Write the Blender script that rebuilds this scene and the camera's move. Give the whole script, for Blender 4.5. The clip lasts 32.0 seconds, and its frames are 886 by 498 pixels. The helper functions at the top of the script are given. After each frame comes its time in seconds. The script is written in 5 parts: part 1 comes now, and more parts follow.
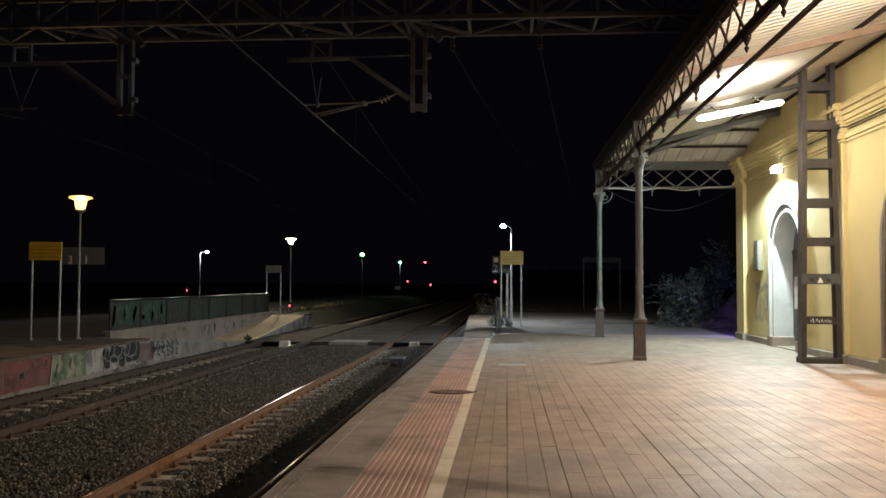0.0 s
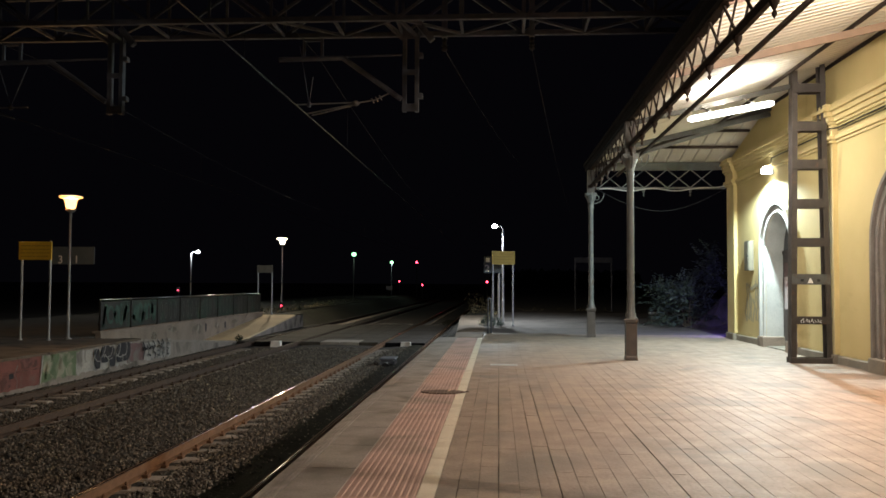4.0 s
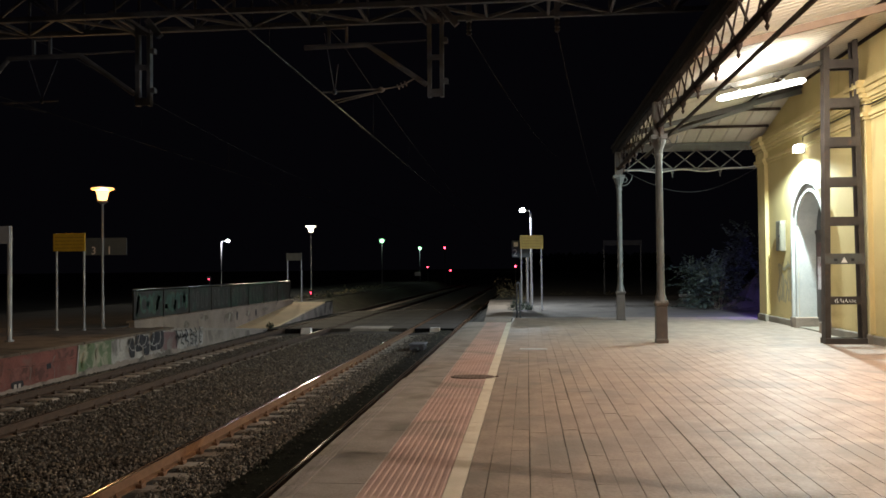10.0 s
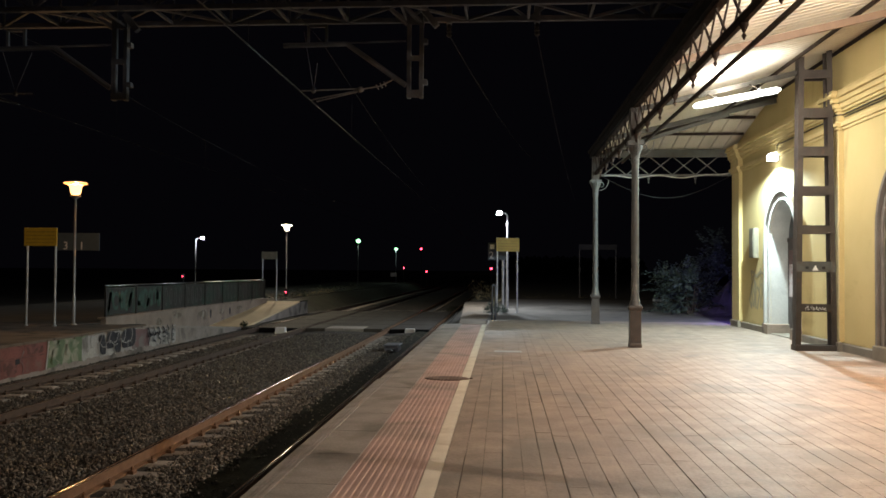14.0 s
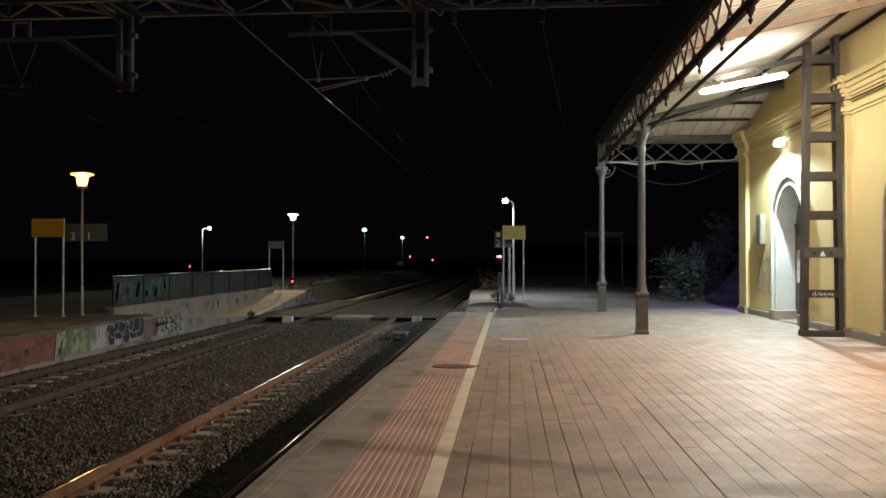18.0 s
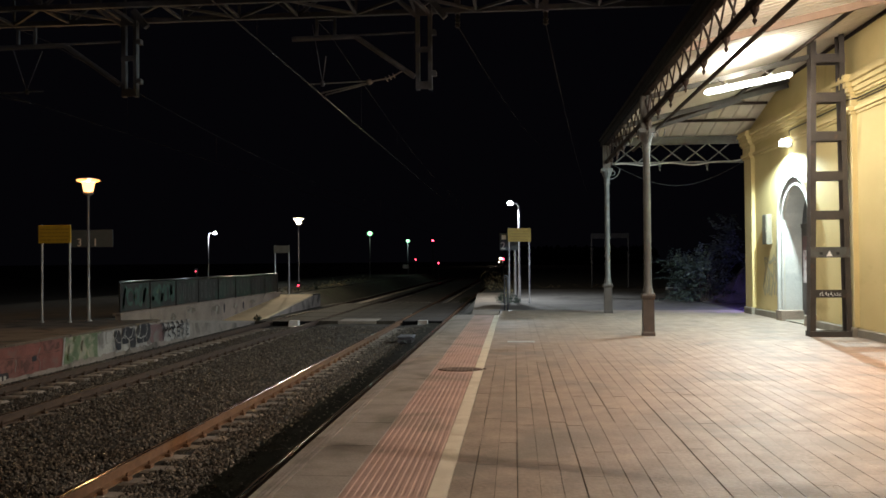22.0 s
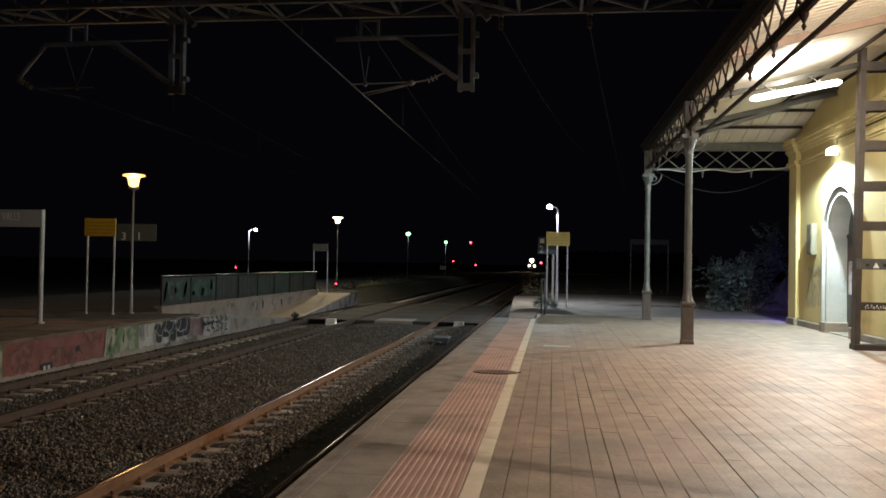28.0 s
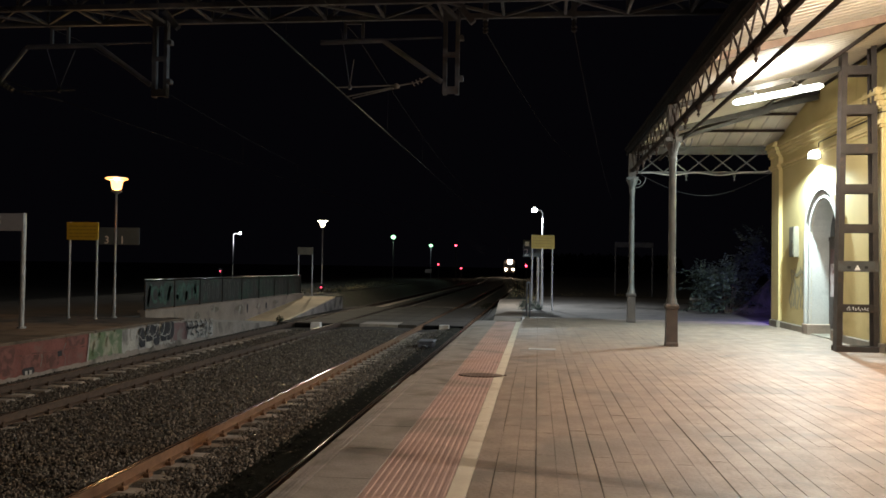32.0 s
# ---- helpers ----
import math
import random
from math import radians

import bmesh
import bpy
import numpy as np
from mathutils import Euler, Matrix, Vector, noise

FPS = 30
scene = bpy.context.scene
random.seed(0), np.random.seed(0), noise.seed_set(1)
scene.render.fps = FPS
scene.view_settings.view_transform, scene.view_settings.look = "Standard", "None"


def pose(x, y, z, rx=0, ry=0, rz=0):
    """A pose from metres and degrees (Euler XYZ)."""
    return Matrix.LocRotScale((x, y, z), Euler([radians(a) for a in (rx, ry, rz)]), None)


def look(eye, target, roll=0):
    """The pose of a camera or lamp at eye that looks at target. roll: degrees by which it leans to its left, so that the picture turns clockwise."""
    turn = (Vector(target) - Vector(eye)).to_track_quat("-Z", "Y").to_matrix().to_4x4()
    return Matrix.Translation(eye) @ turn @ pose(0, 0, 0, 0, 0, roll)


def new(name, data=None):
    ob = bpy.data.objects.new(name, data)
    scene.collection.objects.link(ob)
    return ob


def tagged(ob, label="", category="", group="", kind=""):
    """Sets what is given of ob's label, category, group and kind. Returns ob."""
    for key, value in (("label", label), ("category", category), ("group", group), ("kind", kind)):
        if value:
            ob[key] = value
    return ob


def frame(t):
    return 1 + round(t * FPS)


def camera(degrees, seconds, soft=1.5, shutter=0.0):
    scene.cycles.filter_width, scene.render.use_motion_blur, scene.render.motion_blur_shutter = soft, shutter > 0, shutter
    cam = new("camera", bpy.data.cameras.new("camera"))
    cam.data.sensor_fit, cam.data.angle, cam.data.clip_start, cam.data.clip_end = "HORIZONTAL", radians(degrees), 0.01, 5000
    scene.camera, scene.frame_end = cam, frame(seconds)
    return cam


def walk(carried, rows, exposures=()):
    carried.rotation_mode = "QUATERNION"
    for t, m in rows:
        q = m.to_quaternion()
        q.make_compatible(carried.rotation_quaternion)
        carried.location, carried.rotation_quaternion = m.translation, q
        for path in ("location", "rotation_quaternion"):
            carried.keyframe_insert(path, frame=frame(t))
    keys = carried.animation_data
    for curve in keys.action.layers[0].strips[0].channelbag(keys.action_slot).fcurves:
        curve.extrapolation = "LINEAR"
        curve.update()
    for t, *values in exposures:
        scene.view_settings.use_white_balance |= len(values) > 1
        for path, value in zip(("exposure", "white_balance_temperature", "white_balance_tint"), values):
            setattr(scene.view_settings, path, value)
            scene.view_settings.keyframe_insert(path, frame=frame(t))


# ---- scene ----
# The platform edge of the near platform runs along +Y; its paving is z = 0, the rails' tops are z = -0.68.
PATH = [
    (0, 92.343, -0.249, 4.382),
    (0.5, 92.334, -0.202, 4.231),
    (1, 92.298, -0.310, 3.930),
    (1.5, 92.251, -0.452, 3.572),
    (2, 92.409, -0.514, 3.384),
    (2.5, 92.672, -0.626, 3.200),
    (3, 92.688, -0.583, 3.157),
    (3.5, 92.575, -0.456, 3.437),
    (5.5, 91.821, 0.169, 4.604),
    (6, 91.884, 0.332, 4.662),
    (6.5, 91.930, 0.220, 4.715),
    (7, 91.903, 0.152, 4.960),
    (7.5, 91.744, 0.443, 5.332),
    (8, 91.548, 0.508, 5.498),
    (8.5, 91.454, 0.489, 5.586),
    (9, 91.398, 0.599, 5.757),
    (9.5, 91.327, 0.721, 5.879),
    (10, 91.347, 0.571, 5.749),
    (10.5, 91.428, 0.368, 5.614),
    (11, 91.512, 0.193, 5.506),
    (11.5, 91.556, 0.009, 5.283),
    (12, 91.568, -0.215, 4.993),
    (12.5, 91.593, -0.396, 4.794),
    (13, 91.528, -0.410, 4.602),
    (13.5, 91.453, -0.311, 4.405),
    (14, 91.439, -0.393, 4.109),
    (14.5, 91.400, -0.693, 3.934),
    (16.5, 91.443, -0.063, 4.661),
    (17, 91.163, -0.288, 4.415),
    (17.5, 90.919, -0.395, 4.422),
    (18, 90.634, -0.005, 4.539),
    (18.5, 90.079, 0.318, 4.553),
    (19, 89.663, -0.066, 4.719),
    (19.5, 89.786, -0.255, 4.665),
    (20, 89.974, -0.015, 4.688),
    (20.5, 90.197, 0.160, 4.730),
    (21, 90.284, 0.227, 4.662),
    (21.5, 90.478, 0.332, 4.885),
    (22, 90.841, 0.460, 4.924),
    (22.5, 90.644, 0.289, 4.574),
    (23, 90.631, 0.119, 4.191),
    (23.5, 90.972, -0.086, 4.315),
    (24, 91.231, -0.317, 4.633),
    (24.5, 91.295, -0.559, 5.004),
    (25, 91.219, -0.841, 5.391),
    (25.5, 91.478, -0.935, 5.754),
    (27.5, 91.189, -0.878, 7.436),
    (28, 90.947, -0.972, 7.492),
    (28.5, 90.792, -0.988, 7.572),
    (29, 90.934, -0.839, 7.549),
    (29.5, 91.132, -0.811, 7.550),
    (30, 91.293, -0.770, 7.437),
    (30.5, 91.272, -0.749, 7.052),
    (31, 91.299, -0.761, 6.872),
    (31.5, 91.322, -0.873, 6.735),
    (32, 91.181, -0.845, 6.478),
]
cam = camera(55.82, 32.0, soft=1.6)
walk(cam, [(t, pose(0, 0, 1.55, rx, ry, rz)) for t, rx, ry, rz in PATH], [(0.0, 0.0), (32.0, 0.0)])

# ---- night sky: almost black ----
world = bpy.data.worlds.new("night")
scene.world = world
world.use_nodes = True
world.node_tree.nodes["Background"].inputs[0].default_value = (0.35, 0.32, 0.5, 1)
world.node_tree.nodes["Background"].inputs[1].default_value = 0.0036

RAIL = -0.68          # top of the rails
WALLX = 6.72          # face of the station wall
EAVEX = 2.70          # line of the canopy's columns
T1, T2 = -3.51, -8.50  # centres of the two tracks
HALF = 0.87           # from a track's centre to the middle of a rail's head


def bend(y):
    """Sideways shift of the tracks far down the line."""
    k = min(1, max(0, (y - 95) / 100))
    return -3.0 * k * k * (3 - 2 * k)


def ceil_z(x):
    return 5.10 + 0.235 * (x - EAVEX)


# ---- lamps of the place, with some unseen ones added ----
def area(name, where, target, sx, sy, watts, colour, spread=180):
    d = bpy.data.lights.new(name, "AREA")
    d.shape, d.size, d.size_y, d.energy, d.color, d.spread = "RECTANGLE", sx, sy, watts, colour, radians(spread)
    o = new(name, d)
    o.matrix_world = look(where, target)
    return o


def spot(name, where, target, degrees, radius, watts, colour):
    d = bpy.data.lights.new(name, "SPOT")
    d.shadow_soft_size, d.energy, d.color, d.spot_size, d.spot_blend = radius, watts, colour, radians(degrees), 0.3
    o = new(name, d)
    o.matrix_world = look(where, target)
    return o


def bulb(name, where, radius, watts, colour):
    d = bpy.data.lights.new(name, "POINT")
    d.shadow_soft_size, d.energy, d.color = radius, watts, colour
    o = new(name, d)
    o.location = where
    return o


LED = (0.85, 0.93, 1.0)
# ceiling luminaires: (y, colour, watts); each hangs from 3.70 to 5.36 m across
TUBES = [(16.6, (1.0, 0.97, 0.88), 300), (9.0, (1.0, 0.90, 0.77), 640), (1.8, (1.0, 0.84, 0.68), 34), (-5.0, (1.0, 0.76, 0.54), 34)]
TA, TB, ZA, ZB = 3.70, 5.36, 4.785, 5.105
for ty, tc, tw in TUBES:
    mx, mz = (TA + TB) / 2, (ZA + ZB) / 2
    area("canopy_tube_light", (mx, ty, mz - 0.075), (mx + 0.19, ty, mz - 1.09), 1.55, 0.10, tw * (0.45 if ty > 15 else 0.07), tc)
    # the unseen second lamp's up-light is tipped forward to brighten the roof in view
    area("canopy_tube_light", (mx, ty + (0.09 if ty == 9.0 else 0), mz + 0.075), (mx - 0.19, ty + (1.4 if ty == 9.0 else 0), mz + 1.09), 1.4, 0.10, tw * (0.55 if ty > 15 else 0.85), tc, 150 if ty > 15 else 180)
# lamps on the station wall: (y, watts, cone, outward tilt, colour)
# those at 11.5 and 4.2 are unseen, added for the floor's warm pool and shadow
WALL_LAMPS = [(21.0, 1750, 166, 0.42, (0.81, 1.0, 1.0)), (11.5, 1380, 124, 0.60, (1.0, 0.62, 0.38)), (4.2, 980, 140, 2.0, (1.0, 0.84, 0.68))]
for ly, lw, cone, tilt, lc in WALL_LAMPS:
    o = spot("wall_lamp_light", (WALLX - 0.32, ly, 4.27), (WALLX - 0.32 - tilt, ly, 4.27 - 1.0), cone, 0.05, lw, lc)
    o.data.spot_blend = 0.7 if 5 < ly < 15 else 0.3
bulb("platform_lamp_light", (-11.75, 22.2, 3.70), 0.05, 170, (1.0, 0.56, 0.24))
bulb("platform_lamp_light", (-12.6, 48.0, 3.94), 0.16, 1150, (1.0, 0.82, 0.56))
bulb("platform_lamp_light", (-12.4, 71.0, 3.94), 0.10, 50, (0.80, 1.0, 0.85))
bulb("platform_lamp_light", (-12.6, 98.0, 3.94), 0.10, 70, (0.80, 1.0, 0.88))
spot("post_lamp_light", (-0.17, 34.0, 3.70), (-0.45, 34.0, 2.7), 164, 0.06, 1050, LED)
bulb("post_lamp_light", (-21.66, 59.0, 3.56), 0.10, 420, LED)
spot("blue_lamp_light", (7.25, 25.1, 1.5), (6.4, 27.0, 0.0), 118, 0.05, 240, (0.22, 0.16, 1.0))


# ---- materials ----
def mat(name, a, b=None, rough=0.7, metal=0.0, scale=6.0, fine=60.0, bump=0.25, depth=0.01, stain=None, stain_at=0.62, stain_scale=1.2, vary=0.0, island=False, spec=0.5, laid=False):
    """A weathered surface: two tones mixed by coarse and fine noise, an optional stain, fine relief, and variation piece by piece."""
    b = b or tuple(c * 0.72 for c in a)
    m = bpy.data.materials.new(name)
    m.use_nodes = True
    nt = m.node_tree
    n, l = nt.nodes, nt.links
    p = n["Principled BSDF"]
    co = n.new("ShaderNodeTexCoord")
    n1, n2 = n.new("ShaderNodeTexNoise"), n.new("ShaderNodeTexNoise")
    n1.inputs["Scale"].default_value, n1.inputs["Detail"].default_value = scale, 6
    n2.inputs["Scale"].default_value, n2.inputs["Detail"].default_value = fine, 3
    for q in (n1, n2):
        l.new(co.outputs["Object"] if not laid else n.new("ShaderNodeNewGeometry").outputs["Position"], q.inputs["Vector"])
    mx = n.new("ShaderNodeMix")
    mx.data_type = "RGBA"
    mx.inputs[6].default_value, mx.inputs[7].default_value = (*a, 1), (*b, 1)
    av = n.new("ShaderNodeMath")
    av.operation = "MULTIPLY_ADD"
    av.inputs[1].default_value = 0.45
    l.new(n2.outputs["Fac"], av.inputs[0])
    half = n.new("ShaderNodeMath")
    half.operation = "MULTIPLY"
    half.inputs[1].default_value = 0.55
    l.new(n1.outputs["Fac"], half.inputs[0])
    l.new(half.outputs[0], av.inputs[2])
    rp = n.new("ShaderNodeMapRange")
    rp.inputs[1].default_value, rp.inputs[2].default_value = 0.35, 0.65
    l.new(av.outputs[0], rp.inputs[0])
    l.new(rp.outputs[0], mx.inputs[0])
    col = mx.outputs[2]
    if stain:
        n3 = n.new("ShaderNodeTexNoise")
        n3.inputs["Scale"].default_value, n3.inputs["Detail"].default_value, n3.inputs["Distortion"].default_value = stain_scale, 7, 0.6
        l.new(co.outputs["Object"] if not laid else n.new("ShaderNodeNewGeometry").outputs["Position"], n3.inputs["Vector"])
        r3 = n.new("ShaderNodeMapRange")
        r3.inputs[1].default_value, r3.inputs[2].default_value = stain_at - 0.06, stain_at + 0.08
        l.new(n3.outputs["Fac"], r3.inputs[0])
        m3 = n.new("ShaderNodeMix")
        m3.data_type = "RGBA"
        l.new(r3.outputs[0], m3.inputs[0])
        l.new(col, m3.inputs[6])
        m3.inputs[7].default_value = (*stain, 1)
        col = m3.outputs[2]
    if vary:
        src = n.new("ShaderNodeNewGeometry").outputs["Random Per Island"] if island else n.new("ShaderNodeObjectInfo").outputs["Random"]
        vr = n.new("ShaderNodeMapRange")
        vr.inputs[3].default_value, vr.inputs[4].default_value = 1 - vary, 1 + vary
        l.new(src, vr.inputs[0])
        hs = n.new("ShaderNodeHueSaturation")
        l.new(vr.outputs[0], hs.inputs["Value"])
        l.new(col, hs.inputs["Color"])
        col = hs.outputs["Color"]
    l.new(col, p.inputs["Base Color"])
    rr = n.new("ShaderNodeMapRange")
    rr.inputs[3].default_value, rr.inputs[4].default_value = max(0.03, rough - 0.12), min(1, rough + 0.12)
    l.new(n1.outputs["Fac"], rr.inputs[0])
    l.new(rr.outputs[0], p.inputs["Roughness"])
    p.inputs["Metallic"].default_value = metal
    p.inputs["Specular IOR Level"].default_value = spec
    if bump:
        bp = n.new("ShaderNodeBump")
        bp.inputs["Strength"].default_value, bp.inputs["Distance"].default_value = bump, depth
        l.new(av.outputs[0], bp.inputs["Height"])
        l.new(bp.outputs["Normal"], p.inputs["Normal"])
    return m


def glow(name, colour, strength):
    m = bpy.data.materials.new(name)
    m.use_nodes = True
    p = m.node_tree.nodes["Principled BSDF"]
    p.inputs["Base Color"].default_value = (*[min(1, c) for c in colour], 1)
    p.inputs["Emission Color"].default_value = (*colour, 1)
    p.inputs["Emission Strength"].default_value = strength
    return m


M = {
    "ground": mat("dark_earth", (0.06, 0.05, 0.04), (0.03, 0.028, 0.024), 0.95, scale=0.5, fine=14, bump=0.6, depth=0.05),
    "yard": mat("gravelled_yard", (0.20, 0.18, 0.16), (0.11, 0.10, 0.09), 0.92, scale=0.8, fine=40, bump=0.5, depth=0.02, stain=(0.06, 0.055, 0.05)),
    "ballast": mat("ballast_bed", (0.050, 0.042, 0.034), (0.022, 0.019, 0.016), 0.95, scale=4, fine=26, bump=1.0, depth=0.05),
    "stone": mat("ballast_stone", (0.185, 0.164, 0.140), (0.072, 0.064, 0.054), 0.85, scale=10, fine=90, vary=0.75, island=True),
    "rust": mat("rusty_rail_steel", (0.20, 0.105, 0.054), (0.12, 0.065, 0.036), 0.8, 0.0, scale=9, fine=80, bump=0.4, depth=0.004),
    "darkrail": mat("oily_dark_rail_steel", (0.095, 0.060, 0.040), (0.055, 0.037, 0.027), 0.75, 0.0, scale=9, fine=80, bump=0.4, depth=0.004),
    "railhead": mat("worn_rail_head", (0.50, 0.47, 0.43), (0.26, 0.21, 0.17), 0.17, 1.0, scale=3, fine=120, bump=0.05, stain=(0.10, 0.07, 0.05), stain_at=0.60, stain_scale=2.5),
    "sleeper": mat("concrete_sleeper", (0.42, 0.375, 0.33), (0.24, 0.21, 0.18), 0.9, scale=5, fine=60, vary=0.25, laid=True),
    "concrete": mat("platform_concrete", (0.36, 0.32, 0.28), (0.25, 0.22, 0.19), 0.85, scale=1.6, fine=55, bump=0.3, stain=(0.15, 0.13, 0.11), stain_at=0.66),
    "coping": mat("coping_stone", (0.335, 0.295, 0.268), (0.20, 0.178, 0.163), 0.85, scale=3.4, fine=45, bump=0.4, stain=(0.15, 0.13, 0.115), stain_at=0.60, vary=0.07, laid=True),
    "paver": mat("paving_strip", (0.372, 0.292, 0.238), (0.222, 0.176, 0.146), 0.62, scale=3.2, fine=30, bump=0.8, depth=0.010, stain=(0.215, 0.182, 0.156), stain_at=0.57, stain_scale=1.1, vary=0.05, laid=True),
    "paver_rest": mat("paving_strip_joined", (0.372, 0.292, 0.238), (0.222, 0.176, 0.146), 0.62, scale=3.2, fine=30, bump=0.8, depth=0.010, stain=(0.215, 0.182, 0.156), stain_at=0.57, stain_scale=1.1, vary=0.05, laid=True, island=True),
    "joint": mat("sanded_joint", (0.15, 0.125, 0.105), (0.03, 0.025, 0.02), 0.95, scale=16, fine=50),
    "tactile": mat("red_tactile_tile", (0.47, 0.315, 0.275), (0.36, 0.235, 0.20), 0.8, scale=2.5, fine=60, stain=(0.27, 0.20, 0.17), stain_at=0.58, vary=0.02, laid=True),
    "cream": mat("cream_line_tile", (0.70, 0.645, 0.545), (0.57, 0.52, 0.43), 0.8, scale=4, fine=60, stain=(0.50, 0.43, 0.34), stain_at=0.62, stain_scale=2.5, vary=0.015, laid=True),
    "plaster": mat("yellow_plaster", (0.64, 0.52, 0.25), (0.56, 0.45, 0.205), 0.88, scale=0.9, fine=50, bump=0.22, stain=(0.42, 0.32, 0.14), stain_at=0.70, stain_scale=0.8),
    "moulding": mat("pale_yellow_moulding", (0.70, 0.57, 0.29), (0.60, 0.48, 0.23), 0.85, scale=2, fine=50, bump=0.2),
    "whitetrim": mat("white_lime_trim", (0.62, 0.63, 0.61), (0.47, 0.48, 0.47), 0.85, scale=2, fine=40, bump=0.25, stain=(0.35, 0.36, 0.36), stain_at=0.66, stain_scale=2),
    "baseboard": mat("grey_plinth", (0.27, 0.24, 0.19), (0.18, 0.155, 0.125), 0.85, scale=2.5, fine=50),
    "iron": mat("brown_painted_iron", (0.060, 0.048, 0.043), (0.037, 0.030, 0.027), 0.55, 0.1, scale=6, fine=90, bump=0.2, stain=(0.11, 0.06, 0.04), stain_at=0.68, stain_scale=5),
    "rafter": mat("pinkish_primer_iron", (0.26, 0.15, 0.11), (0.18, 0.10, 0.075), 0.6, 0.05, scale=6, fine=90, bump=0.2),
    "eaveiron": mat("dark_red_brown_iron", (0.038, 0.024, 0.019), (0.022, 0.015, 0.012), 0.8, 0.0, scale=6, fine=90, bump=0.2, spec=0.15),
    "rafterpale": mat("pale_pinkish_iron", (0.19, 0.118, 0.075), (0.135, 0.084, 0.054), 0.6, 0.05, scale=6, fine=90, bump=0.2),
    "columniron": mat("grey_brown_cast_iron", (0.105, 0.110, 0.110), (0.070, 0.073, 0.073), 0.55, 0.1, scale=5, fine=80, bump=0.2, stain=(0.08, 0.06, 0.05), stain_at=0.64, stain_scale=4),
    "sheet": mat("cream_roof_sheet", (0.68, 0.62, 0.53), (0.55, 0.50, 0.43), 0.6, scale=1.2, fine=40, bump=0.1, stain=(0.42, 0.36, 0.29), stain_at=0.66),
    "galv": mat("galvanised_steel", (0.55, 0.55, 0.55), (0.38, 0.38, 0.38), 0.55, 0.4, scale=5, fine=70, bump=0.1),
    "gantry": mat("dull_grey_gantry_steel", (0.122, 0.131, 0.160), (0.074, 0.079, 0.096), 0.7, 0.2, scale=5, fine=60, bump=0.15),
    "wire": mat("copper_wire", (0.030, 0.028, 0.027), (0.020, 0.019, 0.018), 0.45, 0.6, bump=0),
    "steadyarm": mat("dull_aluminium_arm", (0.30, 0.30, 0.30), (0.20, 0.20, 0.20), 0.5, 0.4, bump=0),
    "ceramic": mat("brown_insulator", (0.25, 0.23, 0.22), (0.17, 0.15, 0.14), 0.2, bump=0),
    "yellowsign": mat("yellow_sign_board", (0.70, 0.43, 0.03), (0.58, 0.35, 0.03), 0.55, bump=0.03),
    "shadedsign": mat("faded_yellow_sign_board", (0.40, 0.27, 0.035), (0.31, 0.205, 0.03), 0.6, bump=0.05),
    "shadedprint": mat("faded_sign_print", (0.27, 0.18, 0.03), (0.22, 0.145, 0.028), 0.7, bump=0),
    "signtext": mat("sign_print", (0.46, 0.27, 0.03), (0.38, 0.22, 0.03), 0.7, bump=0),
    "greysign": mat("pale_grey_sign_board", (0.50, 0.50, 0.53), (0.42, 0.42, 0.45), 0.5, bump=0.03),
    "darksign": mat("dark_grey_sign_board", (0.040, 0.056, 0.072), (0.03, 0.042, 0.054), 0.5, bump=0.03),
    "whiteprint": mat("white_print", (0.88, 0.88, 0.88), (0.8, 0.8, 0.8), 0.6, bump=0),
    "pole": mat("grey_painted_pole", (0.42, 0.41, 0.40), (0.30, 0.29, 0.285), 0.5, 0.3, scale=5, fine=70, bump=0.1),
    "oldwall": mat("weathered_platform_wall", (0.37, 0.32, 0.285), (0.21, 0.178, 0.155), 0.9, scale=1.4, fine=22, bump=0.5, depth=0.02, stain=(0.085, 0.075, 0.064), stain_at=0.59),
    "g_red": mat("red_spray_paint", (0.25, 0.088, 0.072), (0.145, 0.055, 0.047), 0.8, scale=2.2, fine=26, stain=(0.19, 0.10, 0.085), stain_at=0.62, stain_scale=2.6),
    "g_green": mat("green_spray_paint", (0.15, 0.21, 0.11), (0.10, 0.14, 0.08), 0.75, scale=3.5, fine=24, stain=(0.34, 0.33, 0.25), stain_at=0.53, stain_scale=3.2),
    "g_redwash": mat("dark_red_wash", (0.15, 0.058, 0.050), (0.095, 0.042, 0.038), 0.8, scale=3, fine=26, stain=(0.22, 0.09, 0.075), stain_at=0.50, stain_scale=5),
    "g_white": mat("white_spray_paint", (0.50, 0.48, 0.45), (0.30, 0.28, 0.265), 0.75, scale=2, fine=20, stain=(0.16, 0.15, 0.14), stain_at=0.58, stain_scale=2.4),
    "g_black": mat("black_spray_paint", (0.030, 0.029, 0.035), (0.018, 0.018, 0.023), 0.8, scale=3, fine=30, stain=(0.085, 0.078, 0.075), stain_at=0.62, stain_scale=5),
    "g_pink": mat("faded_pink_paint", (0.22, 0.12, 0.12), (0.14, 0.085, 0.085), 0.75, scale=2, fine=20, stain=(0.2, 0.18, 0.165), stain_at=0.52, stain_scale=3),
    "asphalt": mat("dark_platform_asphalt", (0.075, 0.066, 0.056), (0.045, 0.04, 0.035), 0.92, scale=1.5, fine=40, bump=0.5, depth=0.01),
    "darkpanel": mat("dark_timber_crossing", (0.036, 0.030, 0.025), (0.021, 0.018, 0.015), 0.9, scale=3, fine=40),
    "boxpaint": mat("beige_painted_steel", (0.19, 0.175, 0.13), (0.13, 0.12, 0.095), 0.6, scale=5, fine=60, bump=0.1),
    "flaked": mat("flaked_grey_plaster", (0.43, 0.375, 0.235), (0.33, 0.29, 0.19), 0.9, scale=6, fine=60),
